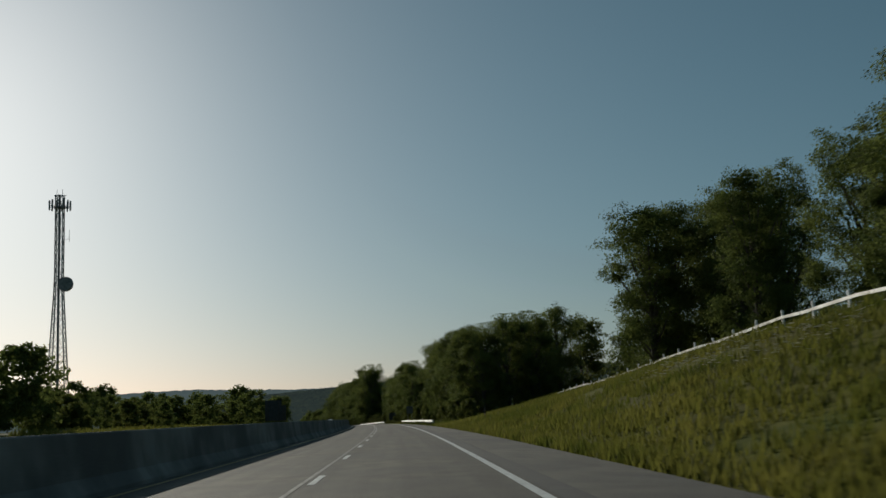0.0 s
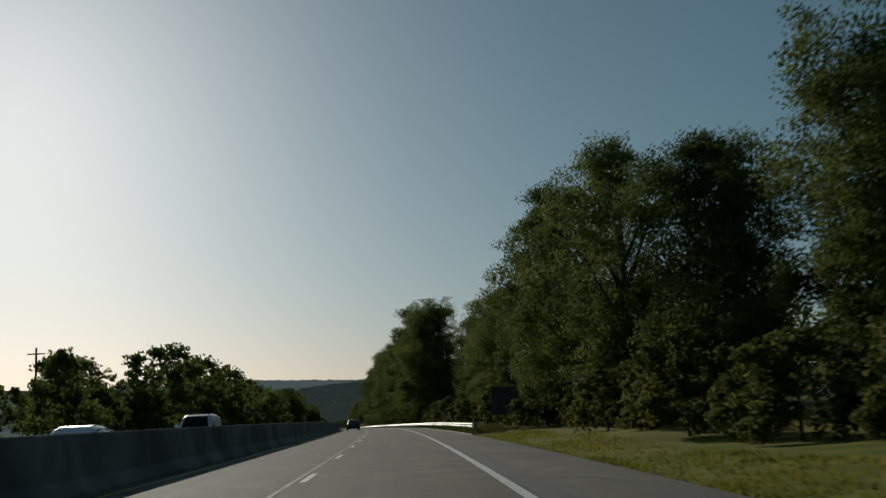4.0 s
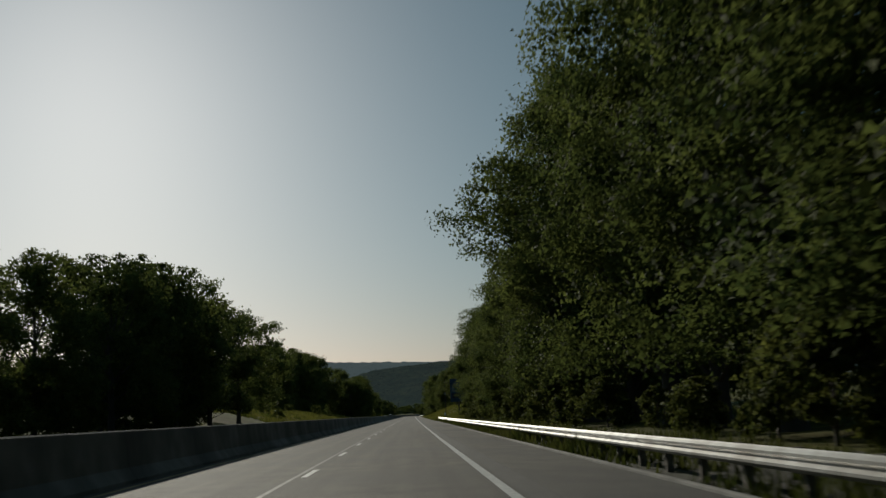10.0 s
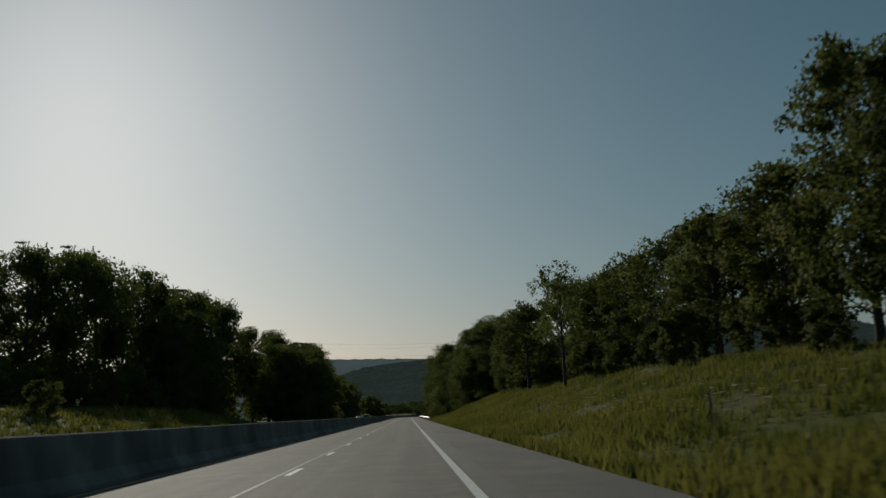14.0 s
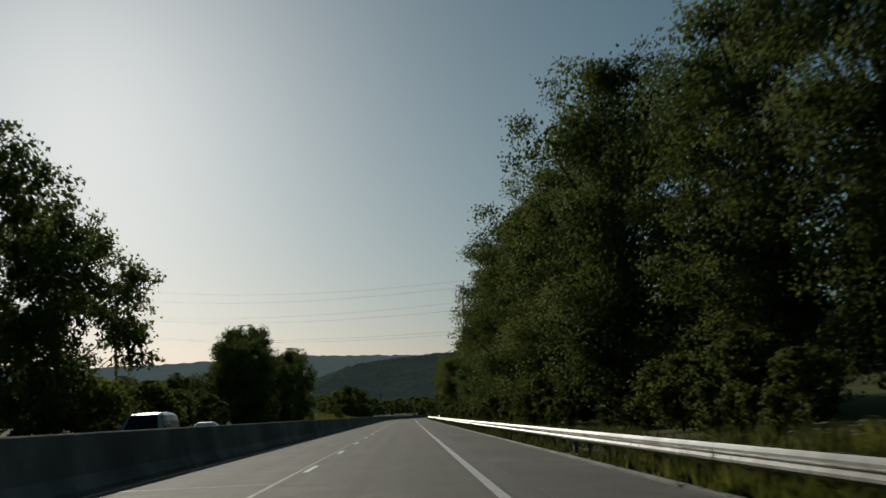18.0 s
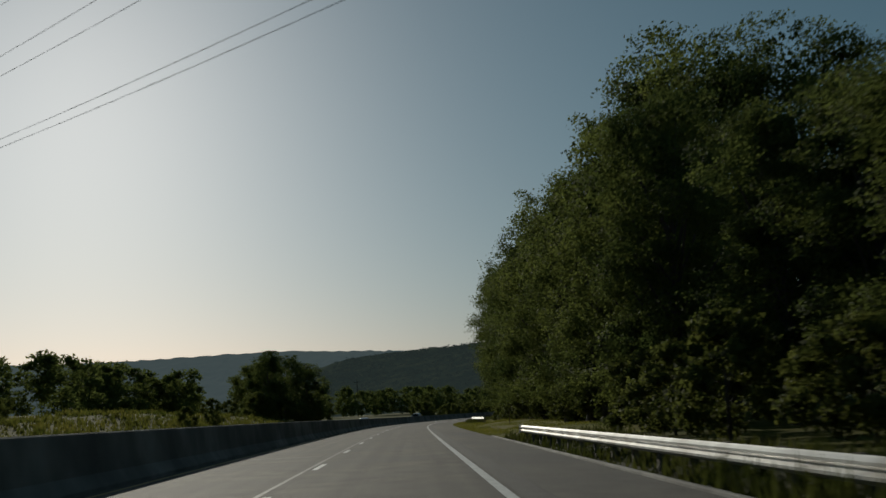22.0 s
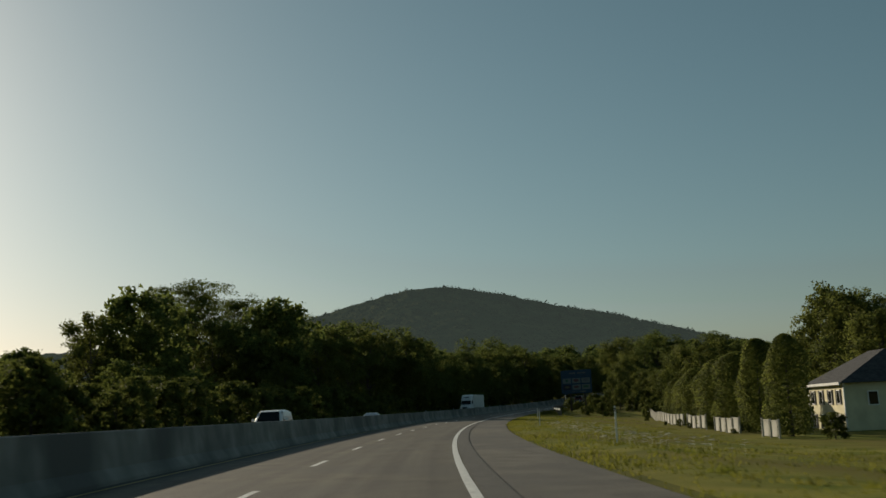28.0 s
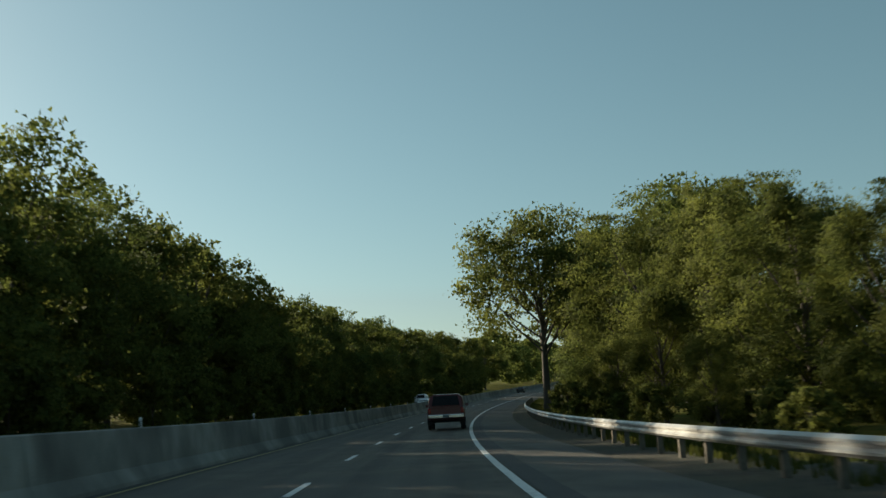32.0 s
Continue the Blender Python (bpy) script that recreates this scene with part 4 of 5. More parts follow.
car(1267, .55, DARK_RED, "dark red sport utility vehicle with tinted rear window", "suv", width=1.98)
car(249, -3.7, BLACK_PAINT, "dark saloon car driving in the passing lane")
car(1400, -3.7, BLACK_PAINT, "dark saloon car far up the road")
car(1116.5, -9.2, CAR_WHITE, "white sport utility vehicle behind the median barrier", "suv", 180, -.06)
car(1146, -9.2, SILVER, "silver saloon car behind the median barrier", "saloon", 180, -.06)
car(176, -10, CAR_WHITE, "white saloon car behind the median barrier", "saloon", 180, -.06)
car(183, -13.4, SILVER, "silver saloon car behind the median barrier", "saloon", 180, -.06)
car(190, -10, CAR_WHITE, "white sport utility vehicle behind the median barrier", "suv", 180, -.06)
car(720, -10, SILVER, "silver sport utility vehicle behind the median barrier", "suv", 180, -.06)
car(740, -13.4, CAR_WHITE, "white saloon car behind the median barrier", "saloon", 180, -.06)
car(956, -10, CAR_WHITE, "white saloon car behind the median barrier", "saloon", 180, -.06)
car(998, -10, SILVER, "silver sport utility vehicle behind the median barrier", "suv", 180, -.06)
car(1330, -9.5, CAR_WHITE, "white saloon car coming down the opposite carriageway", "saloon", 180, -.06)
car(1344, -13, SILVER, "silver sport utility vehicle coming down the opposite carriageway", "suv", 180, -.06)


def lorry(s, d):
    """Tractor and long box trailer, front towards +y."""
    top = thing("lorry", s, d, -.06, "white articulated lorry with a long box trailer", "lorry", "", 180)
    part("trailer", slab(bmesh.new(), 0, -4.6, 2.42, 2.5, 11.4, 2.66, .04), WHITE_PAINT, top, "plain white box trailer")
    cabm = bmesh.new()
    hull(cabm, [(1.35, 1.2, .7, 3.76, .12), (1.9, 1.2, .6, 3.70, .18), (2.4, 1.19, .6, 3.54, .24), (2.8, 1.18, .6, 3.26, .28), (3.1, 1.17, .6, 2.92, .26), (3.35, 1.16, .6, 2.52, .2), (3.6, 1.15, .6, 2.16, .14), (3.85, 1.14, .6, 1.76, .1), (4.4, 1.1, .6, 1.62, .12), (5.0, 1.04, .6, 1.48, .14), (5.3, .94, .7, 1.26, .12)])
    cabin = part("cab", cabm, CAR_WHITE, top, "rounded white cab with a sloping bonnet")
    bm = bmesh.new()
    v = [bm.verts.new(p) for p in ((-1.02, 3.90, 1.78), (1.02, 3.90, 1.78), (.92, 3.40, 2.54), (-.92, 3.40, 2.54))]
    bm.faces.new(v)
    bmesh.ops.solidify(bm, geom=bm.faces[:], thickness=.02)
    part("windscreen", bm, GLASS, cabin, "dark windscreen glass")
    for side in (-1, 1):
        part("side_window", slab(bmesh.new(), side * 1.16, 3.0, 2.08, .06, .62, .58, .02), GLASS, cabin)
        part("mirror", slab(bmesh.new(), side * 1.4, 3.75, 2.2, .12, .2, .7, .04), BLACK_PAINT, cabin)
        part("headlamp", slab(bmesh.new(), side * .8, 5.22, 1.05, .35, .1, .25, .03), LAMP, cabin)
        for y in (4.2, .6, -.6, -8.4, -9.5):
            wheel(top, side * 1.1, y, .5, .3)
    part("roof_vent", slab(bmesh.new(), 0, 2.9, 3.2, 1.1, .22, .12, .03), GLASS, cabin, "dark slot in the roof fairing")
    # dark block put into the open gap in place of its shade
    part("gap_shade", slab(bmesh.new(), 0, 1.22, 2.2, 2.2, .3, 2.7, .02), TYRE, top, "dark block standing in for the shaded gap between cab and trailer")
    part("grille", slab(bmesh.new(), 0, 5.32, 1.0, 1.0, .06, .55, .02), BLACK_PAINT, cabin, "dark radiator grille")
    part("front_bumper", slab(bmesh.new(), 0, 5.3, .6, 2.2, .25, .3, .05), CAR_WHITE, cabin)
    part("chassis", slab(bmesh.new(), 0, -3.4, .92, .9, 13, .25), TYRE, top)


lorry(1220.6, -13.6)


# ---- signs ----
def plate(parent, name, x, z, w, h, y, mat, label="", round_off=False):
    bm = bmesh.new()
    if round_off:
        bmesh.ops.create_cone(bm, cap_ends=True, segments=24, radius1=.5, radius2=.5, depth=.02, matrix=Matrix.Translation((x, y, z)) @ Matrix.Diagonal((w, 1, h, 1)) @ pose(0, 0, 0, 90, 0, 0))
    else:
        slab(bm, x, y, z, w, .02, h)
    return part(name, bm, mat, parent, label)


def words(parent, text, x, z, size, y, mat):
    cu = bpy.data.curves.new("lettering", "FONT")
    cu.body, cu.size, cu.extrude, cu.align_x, cu.align_y = text, size, .004, "CENTER", "CENTER"
    cu.materials.append(mat)
    ob = new("lettering", cu)
    ob.parent = parent
    ob.matrix_basis = pose(x, y, z, 90, 0, 0)
    return ob


def services_sign(s, d, w, h, low, turn, base):
    """Large blue roadside services board with six logo plates on two timber posts; the face looks back along the road (-y)."""
    top = thing("services_sign", s, d, base, "large blue motorist services sign on timber posts", "road sign", "services signs", turn)
    panel = part("sign_panel", slab(bmesh.new(), 0, 0, low + h / 2, w, .06, h, .01), SIGN_BLUE, top)
    for i in range(3):
        part("panel_joint", slab(bmesh.new(), 0, -.034, low + h * (.25 * (i + 1)), w - .04, .006, .02), LOGO_DARK, panel)
    xs = [-w * .31, 0, w * .31]
    for r, zc in enumerate((low + h * .545, low + h * .265)):
        for i, x in enumerate(xs):
            dark = r == 1 and i == 0
            logo = plate(panel, "logo_plate", x, zc, w * .27, h * .22, -.045, LOGO_DARK if dark else LOGO_WHITE, "dark logo plate" if dark else "pale logo plate")
            mark = [LOGO_GREEN, LOGO_RED, SIGN_GREY, LOGO_YELLOW, LOGO_RED, LOGO_GREEN][r * 3 + i]
            plate(logo, "logo_mark", x, zc + h * .012, w * (.09 if r == 0 and i == 0 else .17), h * (.12 if r == 0 else .09), -.062, mark, "", i != 2)
    for k, (x, bw) in enumerate(((-w * .12, w * .2), (w * .18, w * .28))):
        plate(panel, "text_bar", x, low + h * .87, bw, h * .06, -.045, SIGN_GREY, "faint line of sign text")
    words(panel, "NEXT", -w * .06, low + h * .075, h * .11, -.04, SIGN_GREY)
    plate(panel, "text_bar", w * .2, low + h * .075, w * .2, h * .06, -.045, SIGN_GREY, "faint line of sign text")
    for x in (-w * .22, w * .25):
        part("post", slab(bmesh.new(), x, .16, (low + h * .8) / 2 - .3, .26, .24, low + h * .8 + .6, .01), TIMBER, top, "dark timber post")
    return top


services_sign(526, 11.5, 6.0, 4.65, 2.95, -14, ground(526, 11.3) - .1)
services_sign(1201.2, 10.9, 5.6, 4.1, 3.2, -14, ground(1202, 11))


def board_sign(s, d, w, h, low, base, label, posts=2, turn=0.0, face=None, leg=None):
    top = thing("road_sign", s, d, base, label, "road sign", "road signs", turn)
    part("sign_panel", slab(bmesh.new(), 0, 0, low + h / 2, w, .03, h, .008), face or SIGN_GREY, top)
    for x in ([-w * .32, w * .32] if posts == 2 else [0]):
        part("post", slab(bmesh.new(), x, .05, (low + h) / 2 - .25, .07, .06, low + h + .5), leg or STEEL, top, "thin metal post")
    return top


board_sign(156, 7.6, 1.35, 1.6, 2.0, .0, "grey unlit road sign on two thin metal posts")
board_sign(204, 8.2, 2.0, 2.0, 1.0, .0, "dark roadside sign panel before the trees", 2, 0, SIGN_DARK, TIMBER)
board_sign(148, -21.5, 3.4, 4.2, 1.6, .2, "large dark sign seen from behind across the road", 2, 180, SIGN_DARK, TIMBER)
board_sign(152, -20.5, 2.6, 3.2, 1.6, .2, "dark sign panel seen from behind across the road", 2, 180, SIGN_DARK, TIMBER)
board_sign(1228, 15.5, 1.7, 1.3, 1.7, .1, "small dark green road sign before the trees", 1, 0, SIGN_GREEN)


def sensor_pole(s, d, base, h, label, box=True):
    top = thing("utility_pole", s, d, base, label, "pole")
    part("pole", rod(rod(bmesh.new(), (0, 0, -.3), (0, 0, h * .62), .075), (0, 0, h * .62), (0, 0, h), .035), WHITE_PAINT if box else TIMBER, top)
    part("collar", rod(bmesh.new(), (0, 0, h * .6), (0, 0, h * .63), .1), STEEL, top)
    if box:
        part("sign_plate", slab(bmesh.new(), .18, -.1, h * .42, .55, .02, .62, .005), SIGN_BLUE, top, "small blue plate")
    part("cabinet", slab(bmesh.new(), -.18, 0, h * .12, .34, .26, .5, .03), STEEL, top, "grey equipment box")
    return top


sensor_pole(1212, 7.6, .0, 7.0, "tall white pole with a small blue plate and box")
sensor_pole(524, 7.4, ground(524, 7.4), 8.0, "tall slim dark pole with a box beside the sign", False)


def delineator(s, d, h=1.15, mat=None, base=None):
    top = thing("delineator_post", s, d, ground(s, d) if base is None else base, "thin marker post standing at the road's edge", "marker post", "marker posts")
    part("post", slab(bmesh.new(), 0, 0, h / 2 - .1, .065, .03, h + .2, .008), mat or BROWN, top)
    part("reflector", slab(bmesh.new(), 0, -.02, h - .14, .05, .008, .14), LOGO_WHITE, top, "pale reflector strip")


for s_, d_, m_ in ((63.5, 8, BROWN), (577, 8.2, BROWN), (556, 8.8, BROWN), (612, 8, BROWN), (907, 9, BROWN), (1071, 8, BROWN), (1100.5, 7.6, WHITE_PAINT), (1132, 7.4, WHITE_PAINT), (1157, 7.4, WHITE_PAINT), (1032, 7.2, BROWN)):
    delineator(s_, d_, 1.0 if 550 < s_ < 620 else 1.35, m_)
for s_ in steps(1160, 1320, 9.5):
    delineator(s_, -6.12, .22, WHITE_PAINT, 1.16)

# ---- rail on the crest of the first bank ----
crest = tagged(new("post_and_rail_fence"), "white post and rail fence along the crest of the grassy bank", "fence")
for a in steps(-12, 78, 7.5)[:-1]:
    st2 = steps(a, a + 7.55, 2.5)
    vv, ff = [], []
    prof = [(18.42, .44), (18.42, .58), (18.45, .58), (18.45, .44)]
    for s_ in st2:
        g = ground(s_, 18.4)
        vv += [road(s_, d_, z_ + g) for d_, z_ in prof]
    n_ = len(prof)
    for i in range(len(st2) - 1):
        ff += [(i * n_ + j, i * n_ + (j + 1) % n_, (i + 1) * n_ + (j + 1) % n_, (i + 1) * n_ + j) for j in range(n_)]
    piece("rail", mesh_of("rail", vv, ff, STEEL), crest)
    for k in range(3):
        s_ = a + k * 2.5
        bm = slab(bmesh.new(), 0, 0, .3, .11, .11, 1.1, .008)
        piece_ob = part("post", bm, WHITE_PAINT, crest)
        piece_ob.matrix_basis = road_pose(s_, 18.5, ground(s_, 18.4))


# ---- lattice mast ----
def mast(s, d, h):
    top = thing("lattice_mast", s, d, ground(s, d), "tall grey lattice telecom mast with antennas and a dish", "mast")
    def half(z):
        return 2.6 + (.9 - 2.6) * min(1, z / (h * .62))
    corners = ((-1, -1), (1, -1), (1, 1), (-1, 1))
    levels = [h * i / 17 for i in range(18)]
    for cx, cy in corners:
        bm = bmesh.new()
        for z0, z1 in zip(levels[:-1], levels[1:]):
            beam(bm, (cx * half(z0), cy * half(z0), z0), (cx * half(z1), cy * half(z1), z1), .22)
        part("leg", bm, TOWER_STEEL, top)
    for k in range(4):
        (ax, ay), (bx, by) = corners[k], corners[(k + 1) % 4]
        bm = bmesh.new()
        for z0, z1 in zip(levels[:-1], levels[1:]):
            p, q = half(z0), half(z1)
            beam(bm, (ax * p, ay * p, z0), (bx * q, by * q, z1), .10)
            beam(bm, (bx * p, by * p, z0), (ax * q, ay * q, z1), .10)
            beam(bm, (ax * q, ay * q, z1), (bx * q, by * q, z1), .10)
        part("bracing", bm, TOWER_STEEL, top, "crossed steel bracing")
    bm = beam(bmesh.new(), (0, -.3, 0), (0, -.3, h), .5, .5)
    part("cable_ladder", bm, TOWER_STEEL, top, "dark cable ladder up the middle")
    bm = bmesh.new()
    bmesh.ops.create_cone(bm, cap_ends=True, segments=12, radius1=1.6, radius2=1.6, depth=.15, matrix=Matrix.Translation((0, 0, h - 3.2)))
    part("platform", bm, TOWER_STEEL, top)
    for i in range(12):
        an = 2 * math.pi * i / 12
        x, y = 2.6 * math.cos(an), 2.6 * math.sin(an)
        bm = slab(bmesh.new(), x, y, h - 2.6, .4, .3, 2.3, .05)
        beam(bm, (x * .5, y * .5, h - 2.9), (x, y, h - 2.9), .1)
        part("antenna_panel", bm, TOWER_STEEL, top)
    for x in (-.8, .6):
        part("whip", rod(bmesh.new(), (x, 0, h - 2), (x, 0, h + 1.6), .05), TOWER_STEEL, top)
    part("top_frame", beam(beam(bmesh.new(), (-1.6, 0, h), (1.6, 0, h), .12), (0, -1.6, h), (0, 1.6, h), .12), TOWER_STEEL, top)
    bm = bmesh.new()
    bmesh.ops.create_cone(bm, cap_ends=True, segments=24, radius1=1.9, radius2=1.75, depth=.8, matrix=Matrix.Translation((1.9, -1.4, h * .615)) @ pose(0, 0, 0, 90, 0, 0))
    part("dish", bm, TOWER_STEEL, top, "round dark microwave dish", False)
    part("side_arm", beam(beam(bmesh.new(), (.8, 0, h * .81), (2.4, 0, h * .81), .08), (2.4, 0, h * .8), (2.4, 0, h * .85), .08), TOWER_STEEL, top)


mast(180, -77, 60)

# ---- power line ----
PYLON_S, PYLON_D, PYLON_Z = 956, -116, 55.0
pole = thing("power_pole", PYLON_S, PYLON_D, 0, "tall steel power pole with four crossarms", "power pole")
part("pole", rod(bmesh.new(), (0, 0, -3), (0, 0, PYLON_Z + 1), .75, .35, 12), TOWER_STEEL, pole)
ARMS = [(PYLON_Z, 4.6), (PYLON_Z - 4.2, 4.0), (PYLON_Z - 11.0, 5.8), (PYLON_Z - 17.8, 4.4)]
for z_, l_ in ARMS:
    part("crossarm", beam(beam(bmesh.new(), (0, 0, z_ - .5), (-l_, 0, z_), .3), (0, 0, z_ - .5), (l_, 0, z_), .3), TOWER_STEEL, pole)


def wire(z_left, z_mid, z_right, shift):
    """A hanging wire over the road, from the pole on one side to the slope on the other."""
    bm = bmesh.new()
    pts = []
    for i in range(37):
        k = i / 36
        d = PYLON_D + 250 * k
        s = PYLON_S + shift - .62 * (d - PYLON_D)
        kk = (d - PYLON_D) / 250
        # parabola through the three heights, the middle one over the road
        km = -PYLON_D / 250
        z = z_left * (kk - km) * (kk - 1) / (km) + z_mid * kk * (kk - 1) / (km * (km - 1)) + z_right * kk * (kk - km) / (1 - km)
        pts.append(straight(s, d, z))
    rings = []
    for p in pts:
        rings.append([bm.verts.new(p + Vector((.009 * math.cos(q), .009 * math.cos(q), .014 * math.sin(q)))) for q in (0, 1.26, 2.51, 3.77, 5.03)])
    for p, q in zip(rings[:-1], rings[1:]):
        for i in range(5):
            bm.faces.new((p[i], p[(i + 1) % 5], q[(i + 1) % 5], q[i]))
    me = bpy.data.meshes.new("power_cable")
    bm.to_mesh(me)
    bm.free()
    me.materials.append(TYRE)
    tagged(new("power_cable", me), "thin dark overhead power cable across the road", "cable", "overhead cables")


P0, P1 = road(PYLON_S, PYLON_D), road(876, 0)


def straight(s, d, z):
    """Along the straight span: by its share d of the way from the pole to the road."""
    k = (d - PYLON_D) / -PYLON_D
    p = P0.lerp(P1, k)
    return Vector((p.x, p.y, P1.z + z * UNIT))


for zl, zm, zr, sh in ((55, 35, 36, 0), (51, 33.2, 35, 0), (44, 29.3, 31, 0), (43.5, 27.4, 30, 0), (37, 22.2, 24, 0), (36.6, 21.4, 23, 0)):
    wire(zl, zm, zr, sh)

for s_, d_, h_ in ((1040, -118, 20), (1000, -45, 12), (1010, -70, 14), (1075, -62, 14), (246, -44, 12.5)):
    o_ = thing("wooden_pole", s_, d_, 0, "weathered wooden utility pole in the fields", "pole", "utility poles")
    part("pole", rod(bmesh.new(), (0, 0, -1), (0, 0, h_), .2, .13), TIMBER, o_)
    part("crossarm", slab(bmesh.new(), 0, 0, h_ - .8, 2.2, .14, .16), TIMBER, o_)
silo = thing("silo", 992, -80, ground(992, -80), "dark cylindrical farm silo far across the field", "silo")
part("wall", rod(bmesh.new(), (0, 0, -1), (0, 0, 13.5), 1.4, 1.4, 20), SIGN_GREY, silo)
part("cap", rod(bmesh.new(), (0, 0, 13.5), (0, 0, 14.3), 1.4, .3, 20), ROOF, silo)


# ---- house, hedge row and fence ----
def house(s, d, base):
    top = thing("house", s, d, base, "pale yellow two-storey house with a dark hipped roof", "house")
    w, l, e, r = 10.0, 12.0, 4.9, 3.0
    part("wall", slab(bmesh.new(), 0, 0, e / 2 - .3, w, l, e + .6), SIDING, top, "pale yellow sided walls")
    bm = bmesh.new()
    o = .55
    low = [bm.verts.new(p) for p in ((-w / 2 - o, -l / 2 - o, e), (w / 2 + o, -l / 2 - o, e), (w / 2 + o, l / 2 + o, e), (-w / 2 - o, l / 2 + o, e))]
    hi = [bm.verts.new(p) for p in ((0, -l / 2 + 3.6, e + r), (0, l / 2 - 3.6, e + r))]
    for q in ((low[0], low[1], hi[0]), (low[1], low[2], hi[1], hi[0]), (low[2], low[3], hi[1]), (low[3], low[0], hi[0], hi[1]), (low[3], low[2], low[1], low[0])):
        bm.faces.new(q)
    part("roof", bm, ROOF, top, "dark shingled hipped roof")
    part("fascia", slab(bmesh.new(), -w / 2 - o + .02, 0, e - .02, .12, l + 2 * o, .24), WHITE_PAINT, top, "white eaves board")
    for x in (-w / 2 - .03, w / 2 + .03):
        for y in (-l / 2 + .15, l / 2 - .15):
            part("corner_board", slab(bmesh.new(), x, y, e / 2, .1, .3, e), WHITE_PAINT, top)
    for y in (-4.2, -1.6, 1.4, 4.2):
        for z in (1.5, 3.7):
            win = part("window", slab(bmesh.new(), -w / 2 - .03, y, z, .1, .95, 1.3), WHITE_PAINT, top)
            part("pane", slab(bmesh.new(), -w / 2 - .07, y, z, .05, .75, 1.1), GLASS, win)
            for k in (-1, 1):
                part("shutter", slab(bmesh.new(), -w / 2 - .05, y + k * .68, z, .06, .34, 1.35), BLACK_PAINT, win, "dark shutter")
    for x in (-2.6, 2.2):
        win = part("window", slab(bmesh.new(), x, -l / 2 - .03, 3.5, .95, .1, 1.3), WHITE_PAINT, top)
        part("pane", slab(bmesh.new(), x, -l / 2 - .07, 3.5, .75, .05, 1.1), GLASS, win)


house(1143, 39.5, ground(1143, 38) - .5)
for i, (s_, h_) in enumerate(((1127, 9.2), (1133, 9.4), (1138.5, 7.8), (1144, 7.6), (1149, 7.2), (1154, 7.2), (1159, 7), (1164, 6.8), (1169, 6.4))):
    tree("cone", s_, 25.5 + tree_rng.uniform(-.4, .4), h_ * (.9 if s_ < 1136 else 1.0), .98 if s_ < 1136 else 1.5)
grove("bush", [(1122, 26, 2.6), (1118, 29, 2.2), (1160, 24, 2.4), (1176, 25.5, 3.2), (1184, 25, 3.6), (1192, 24.5, 3.2), (1198, 24, 3.8), (1150, 30, 3.5)])


FENCE_PAINT = mixed("weathered_fence_paint", (.30, .29, .26), (.55, .54, .50), 1.2, .8, 0, 25, .2, "Object", (.22, .22, .17), .5)


def fence(places, base_d, h):
    top = tagged(new("garden_fence"), "weathered off-white garden fence with broken panels", "fence")
    for a, b in places:
        for s_ in steps(a, b, 2.3):
            part("post", slab(bmesh.new(), 0, 0, h / 2 - .15, .13, .13, h + .4, .01), FENCE_PAINT, top).matrix_basis = road_pose(s_, base_d, ground(s_, base_d))
        for s0_, s1_ in zip(steps(a, b, 2.3)[:-1], steps(a, b, 2.3)[1:]):
            m_ = (s0_ + s1_) / 2
            pan = part("panel", slab(bmesh.new(), 0, 0, h * .5, .04, (s1_ - s0_) - .16, h * .86, .006), FENCE_PAINT, top)
            pan.matrix_basis = road_pose(m_, base_d, ground(m_, base_d) + tree_rng.uniform(-.05, .03), tree_rng.uniform(-1, 1))
            part("rail", slab(bmesh.new(), 0, 0, h * .95, .09, (s1_ - s0_), .08, .01), FENCE_PAINT, top).matrix_basis = road_pose(m_, base_d, ground(m_, base_d))


fence([(1123, 1126), (1131, 1138), (1141, 1149), (1151, 1197)], 22.8, 1.25)
grove("bush", [(1130, 22.0, .9), (1144, 21.9, 1.1), (1150, 22.2, 1.5), (1157, 21.8, 1.0), (1175, 21.6, 1.6), (1186, 22, .9)], .8)


# ---------- grass ----------
def grass(name, spans, count, seed, h0, h1, mat, blades, wide, label):
    """Blades in tufts on the verges, thicker in drifts."""
    rng = random.Random(seed)
    verts, faces = [], []
    total = sum((b - a) for a, b, c, e in spans)
    for a, b, c, e in spans:
        for _ in range(int(count * (b - a) / total)):
            s, d = rng.uniform(a, b), c + (e - c) * rng.random() ** 1.5
            thick = noise.noise((s * .16, d * .45, seed)) + .4 * noise.noise((s * .7, d * 1.3, seed))
            if thick < rng.uniform(-.7, .25):
                continue
            o = road(s, d, ground(s, d) - .03)
            for _k in range(blades):
                an, hh = rng.uniform(0, 6.3), UNIT * rng.uniform(h0, h1) * (1 + .6 * thick)
                px, py = o.x + rng.uniform(-.14, .14), o.y + rng.uniform(-.14, .14)
                ln = rng.uniform(.2, .6) * hh
                i = len(verts)
                cx, cy = math.cos(an) * wide, math.sin(an) * wide
                ux, uy = math.cos(an + 1.57), math.sin(an + 1.57)
                verts += [(px - cx, py - cy, o.z), (px + cx, py + cy, o.z), (px + ln * ux, py + ln * uy, o.z + hh)]
                faces.append((i, i + 1, i + 2))
    tagged(new(name, mesh_of(name, verts, faces, mat)), label, "grass", kind="stuff")


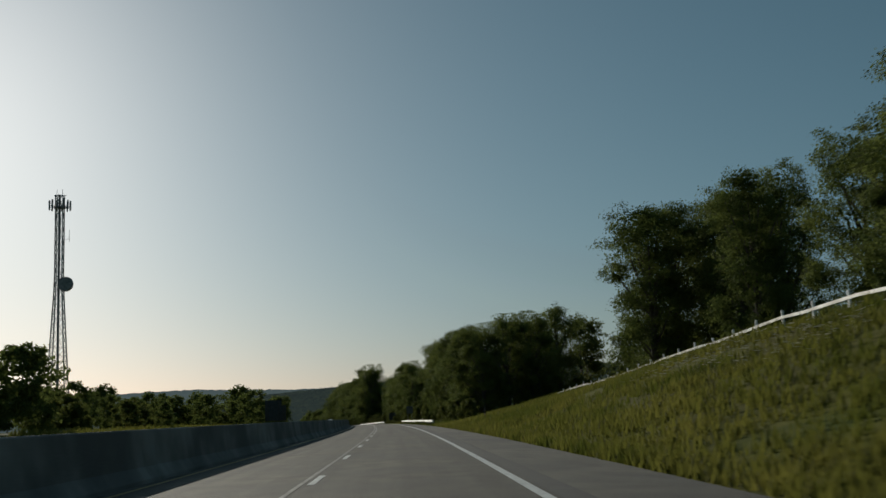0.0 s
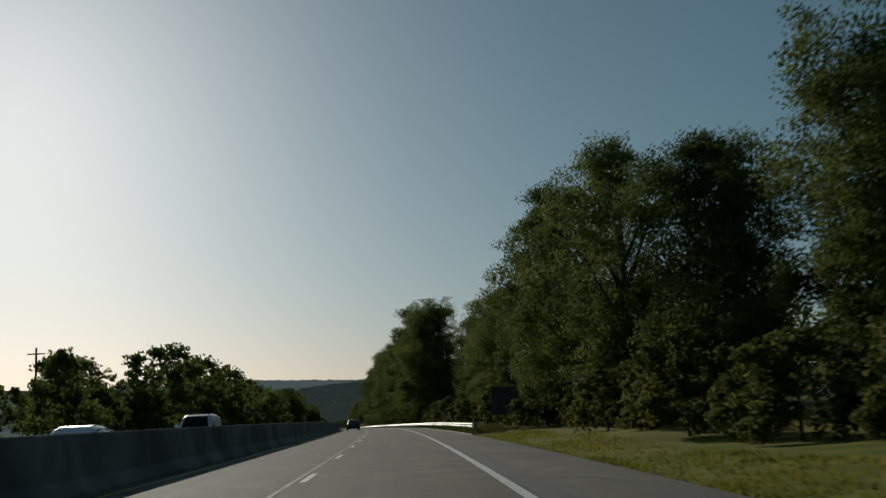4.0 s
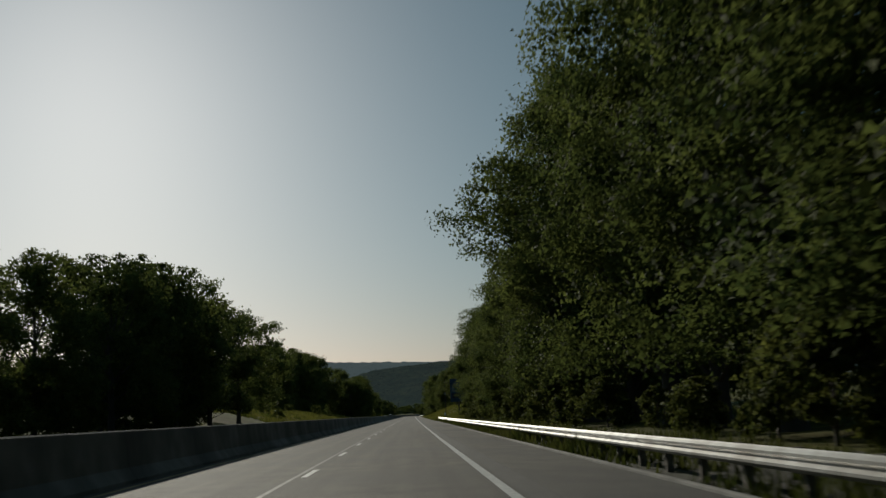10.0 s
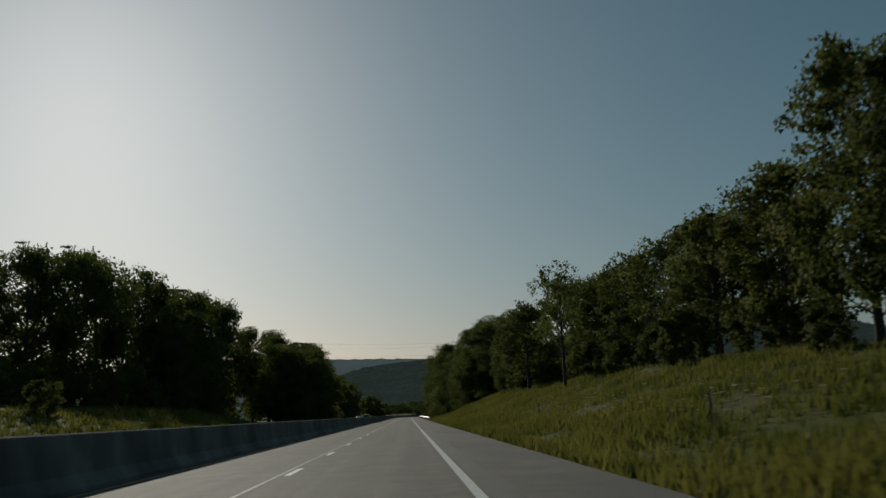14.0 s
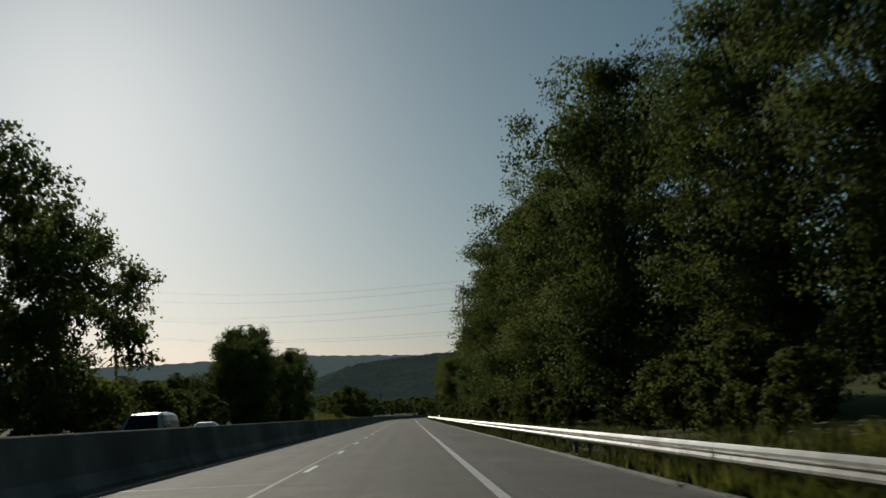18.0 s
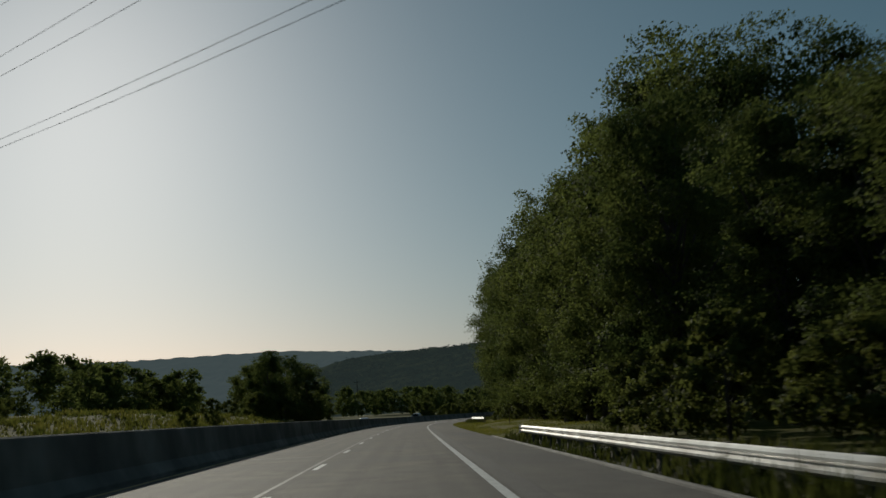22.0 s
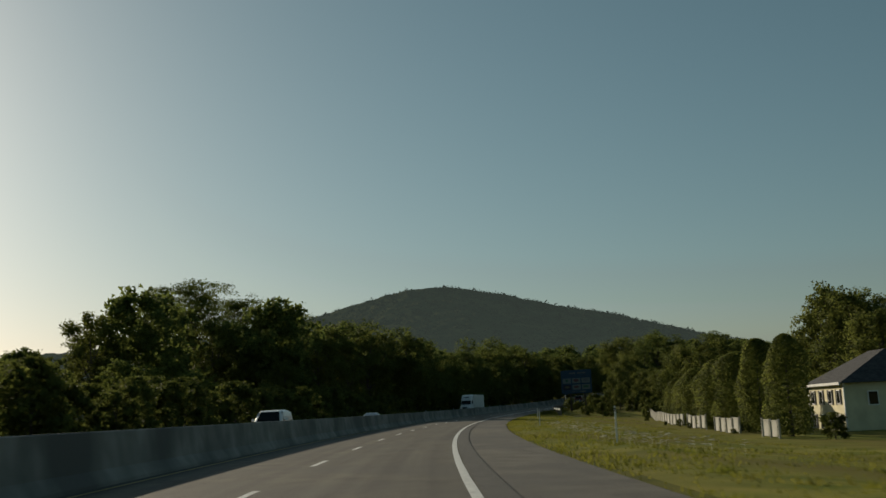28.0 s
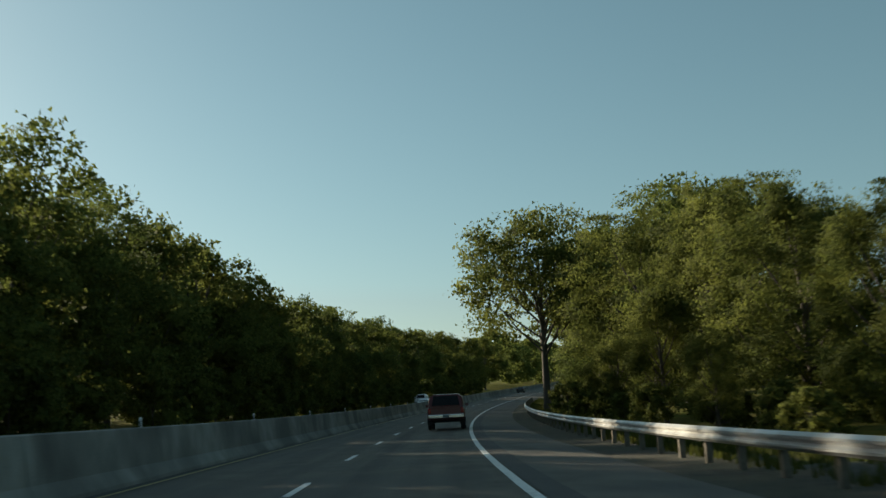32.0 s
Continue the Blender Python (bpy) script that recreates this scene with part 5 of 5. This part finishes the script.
GRASS_BLADE = foliage("lawn_blade", (.13, .15, .022), (.28, .25, .055), .55, .4)
BANK_BLADE = foliage("bank_blade", (.075, .10, .016), (.21, .195, .045), .55, .3)
grass("bank_grass", [(2, 84, 4.9, 18), (505, 705, 4.9, 18)], 66000, 3, .18, .50, BANK_BLADE, 4, .028, "tall uncut green grass over the banks")
grass("field_grass", [(500, 650, -19.5, -36), (885, 965, -19.5, -36), (60, 200, -19.5, -34)], 30000, 6, .25, .65, BANK_BLADE, 3, .06, "rough field grass beyond the opposite carriageway")
grass("grass_verge", [(875, 962, 4.9, 14), (1050, 1200, 4.9, 20), (145, 200, 4.9, 8.5), (82, 98, 4.9, 12)], 36000, 4, .04, .15, GRASS_BLADE, 4, .022, "tufts of yellow-green grass on the verge")


WEED = foliage("weed_blade", (.04, .055, .012), (.12, .125, .03), .45, .4)
grass("rail_weeds", [(92, 150, 4.95, 8.5), (198, 506, 4.95, 8.5), (690, 878, 4.95, 8.5), (944, 1054, 6.5, 8.8), (1180, 1340, 6.6, 9)], 42000, 12, .16, .55, WEED, 4, .030, "dark weeds and tall grass under the guardrail")


# pale flower shapes, added as stand-ins for other white pieces on the bank
def wildflowers(spans, count, seed):
    rng = random.Random(seed)
    verts, faces = [], []
    for a, b, c, e in spans:
        for _ in range(count):
            s, d = rng.uniform(a, b), rng.uniform(c, e)
            o = road(s, d, ground(s, d) + rng.uniform(.15, .5))
            i, r, t = len(verts), rng.uniform(.05, .11), rng.uniform(0, 6.3)
            for k in range(5):
                verts.append((o.x + r * math.cos(t + k * 1.257), o.y + r * math.sin(t + k * 1.257), o.z + rng.uniform(-.02, .02)))
            faces.append(tuple(range(i, i + 5)))
            verts += [(o.x - .006, o.y, o.z - .6), (o.x + .006, o.y, o.z - .6), (o.x, o.y, o.z)]
            faces.append((i + 5, i + 6, i + 7))
    tagged(new("wildflowers", mesh_of("wildflowers", verts, faces, FLECK)), "pale flower shapes scattered over the bank in place of white pieces", "wildflowers", kind="stuff")


FLECK = foliage("pale_fleck", (.30, .30, .22), (.55, .54, .42), .4)
wildflowers([(556, 600, 9, 13), (676, 690, 11, 15), (690, 705, 8, 10), (1096, 1130, 7.5, 11), (20, 40, 12, 16)], 240, 8)
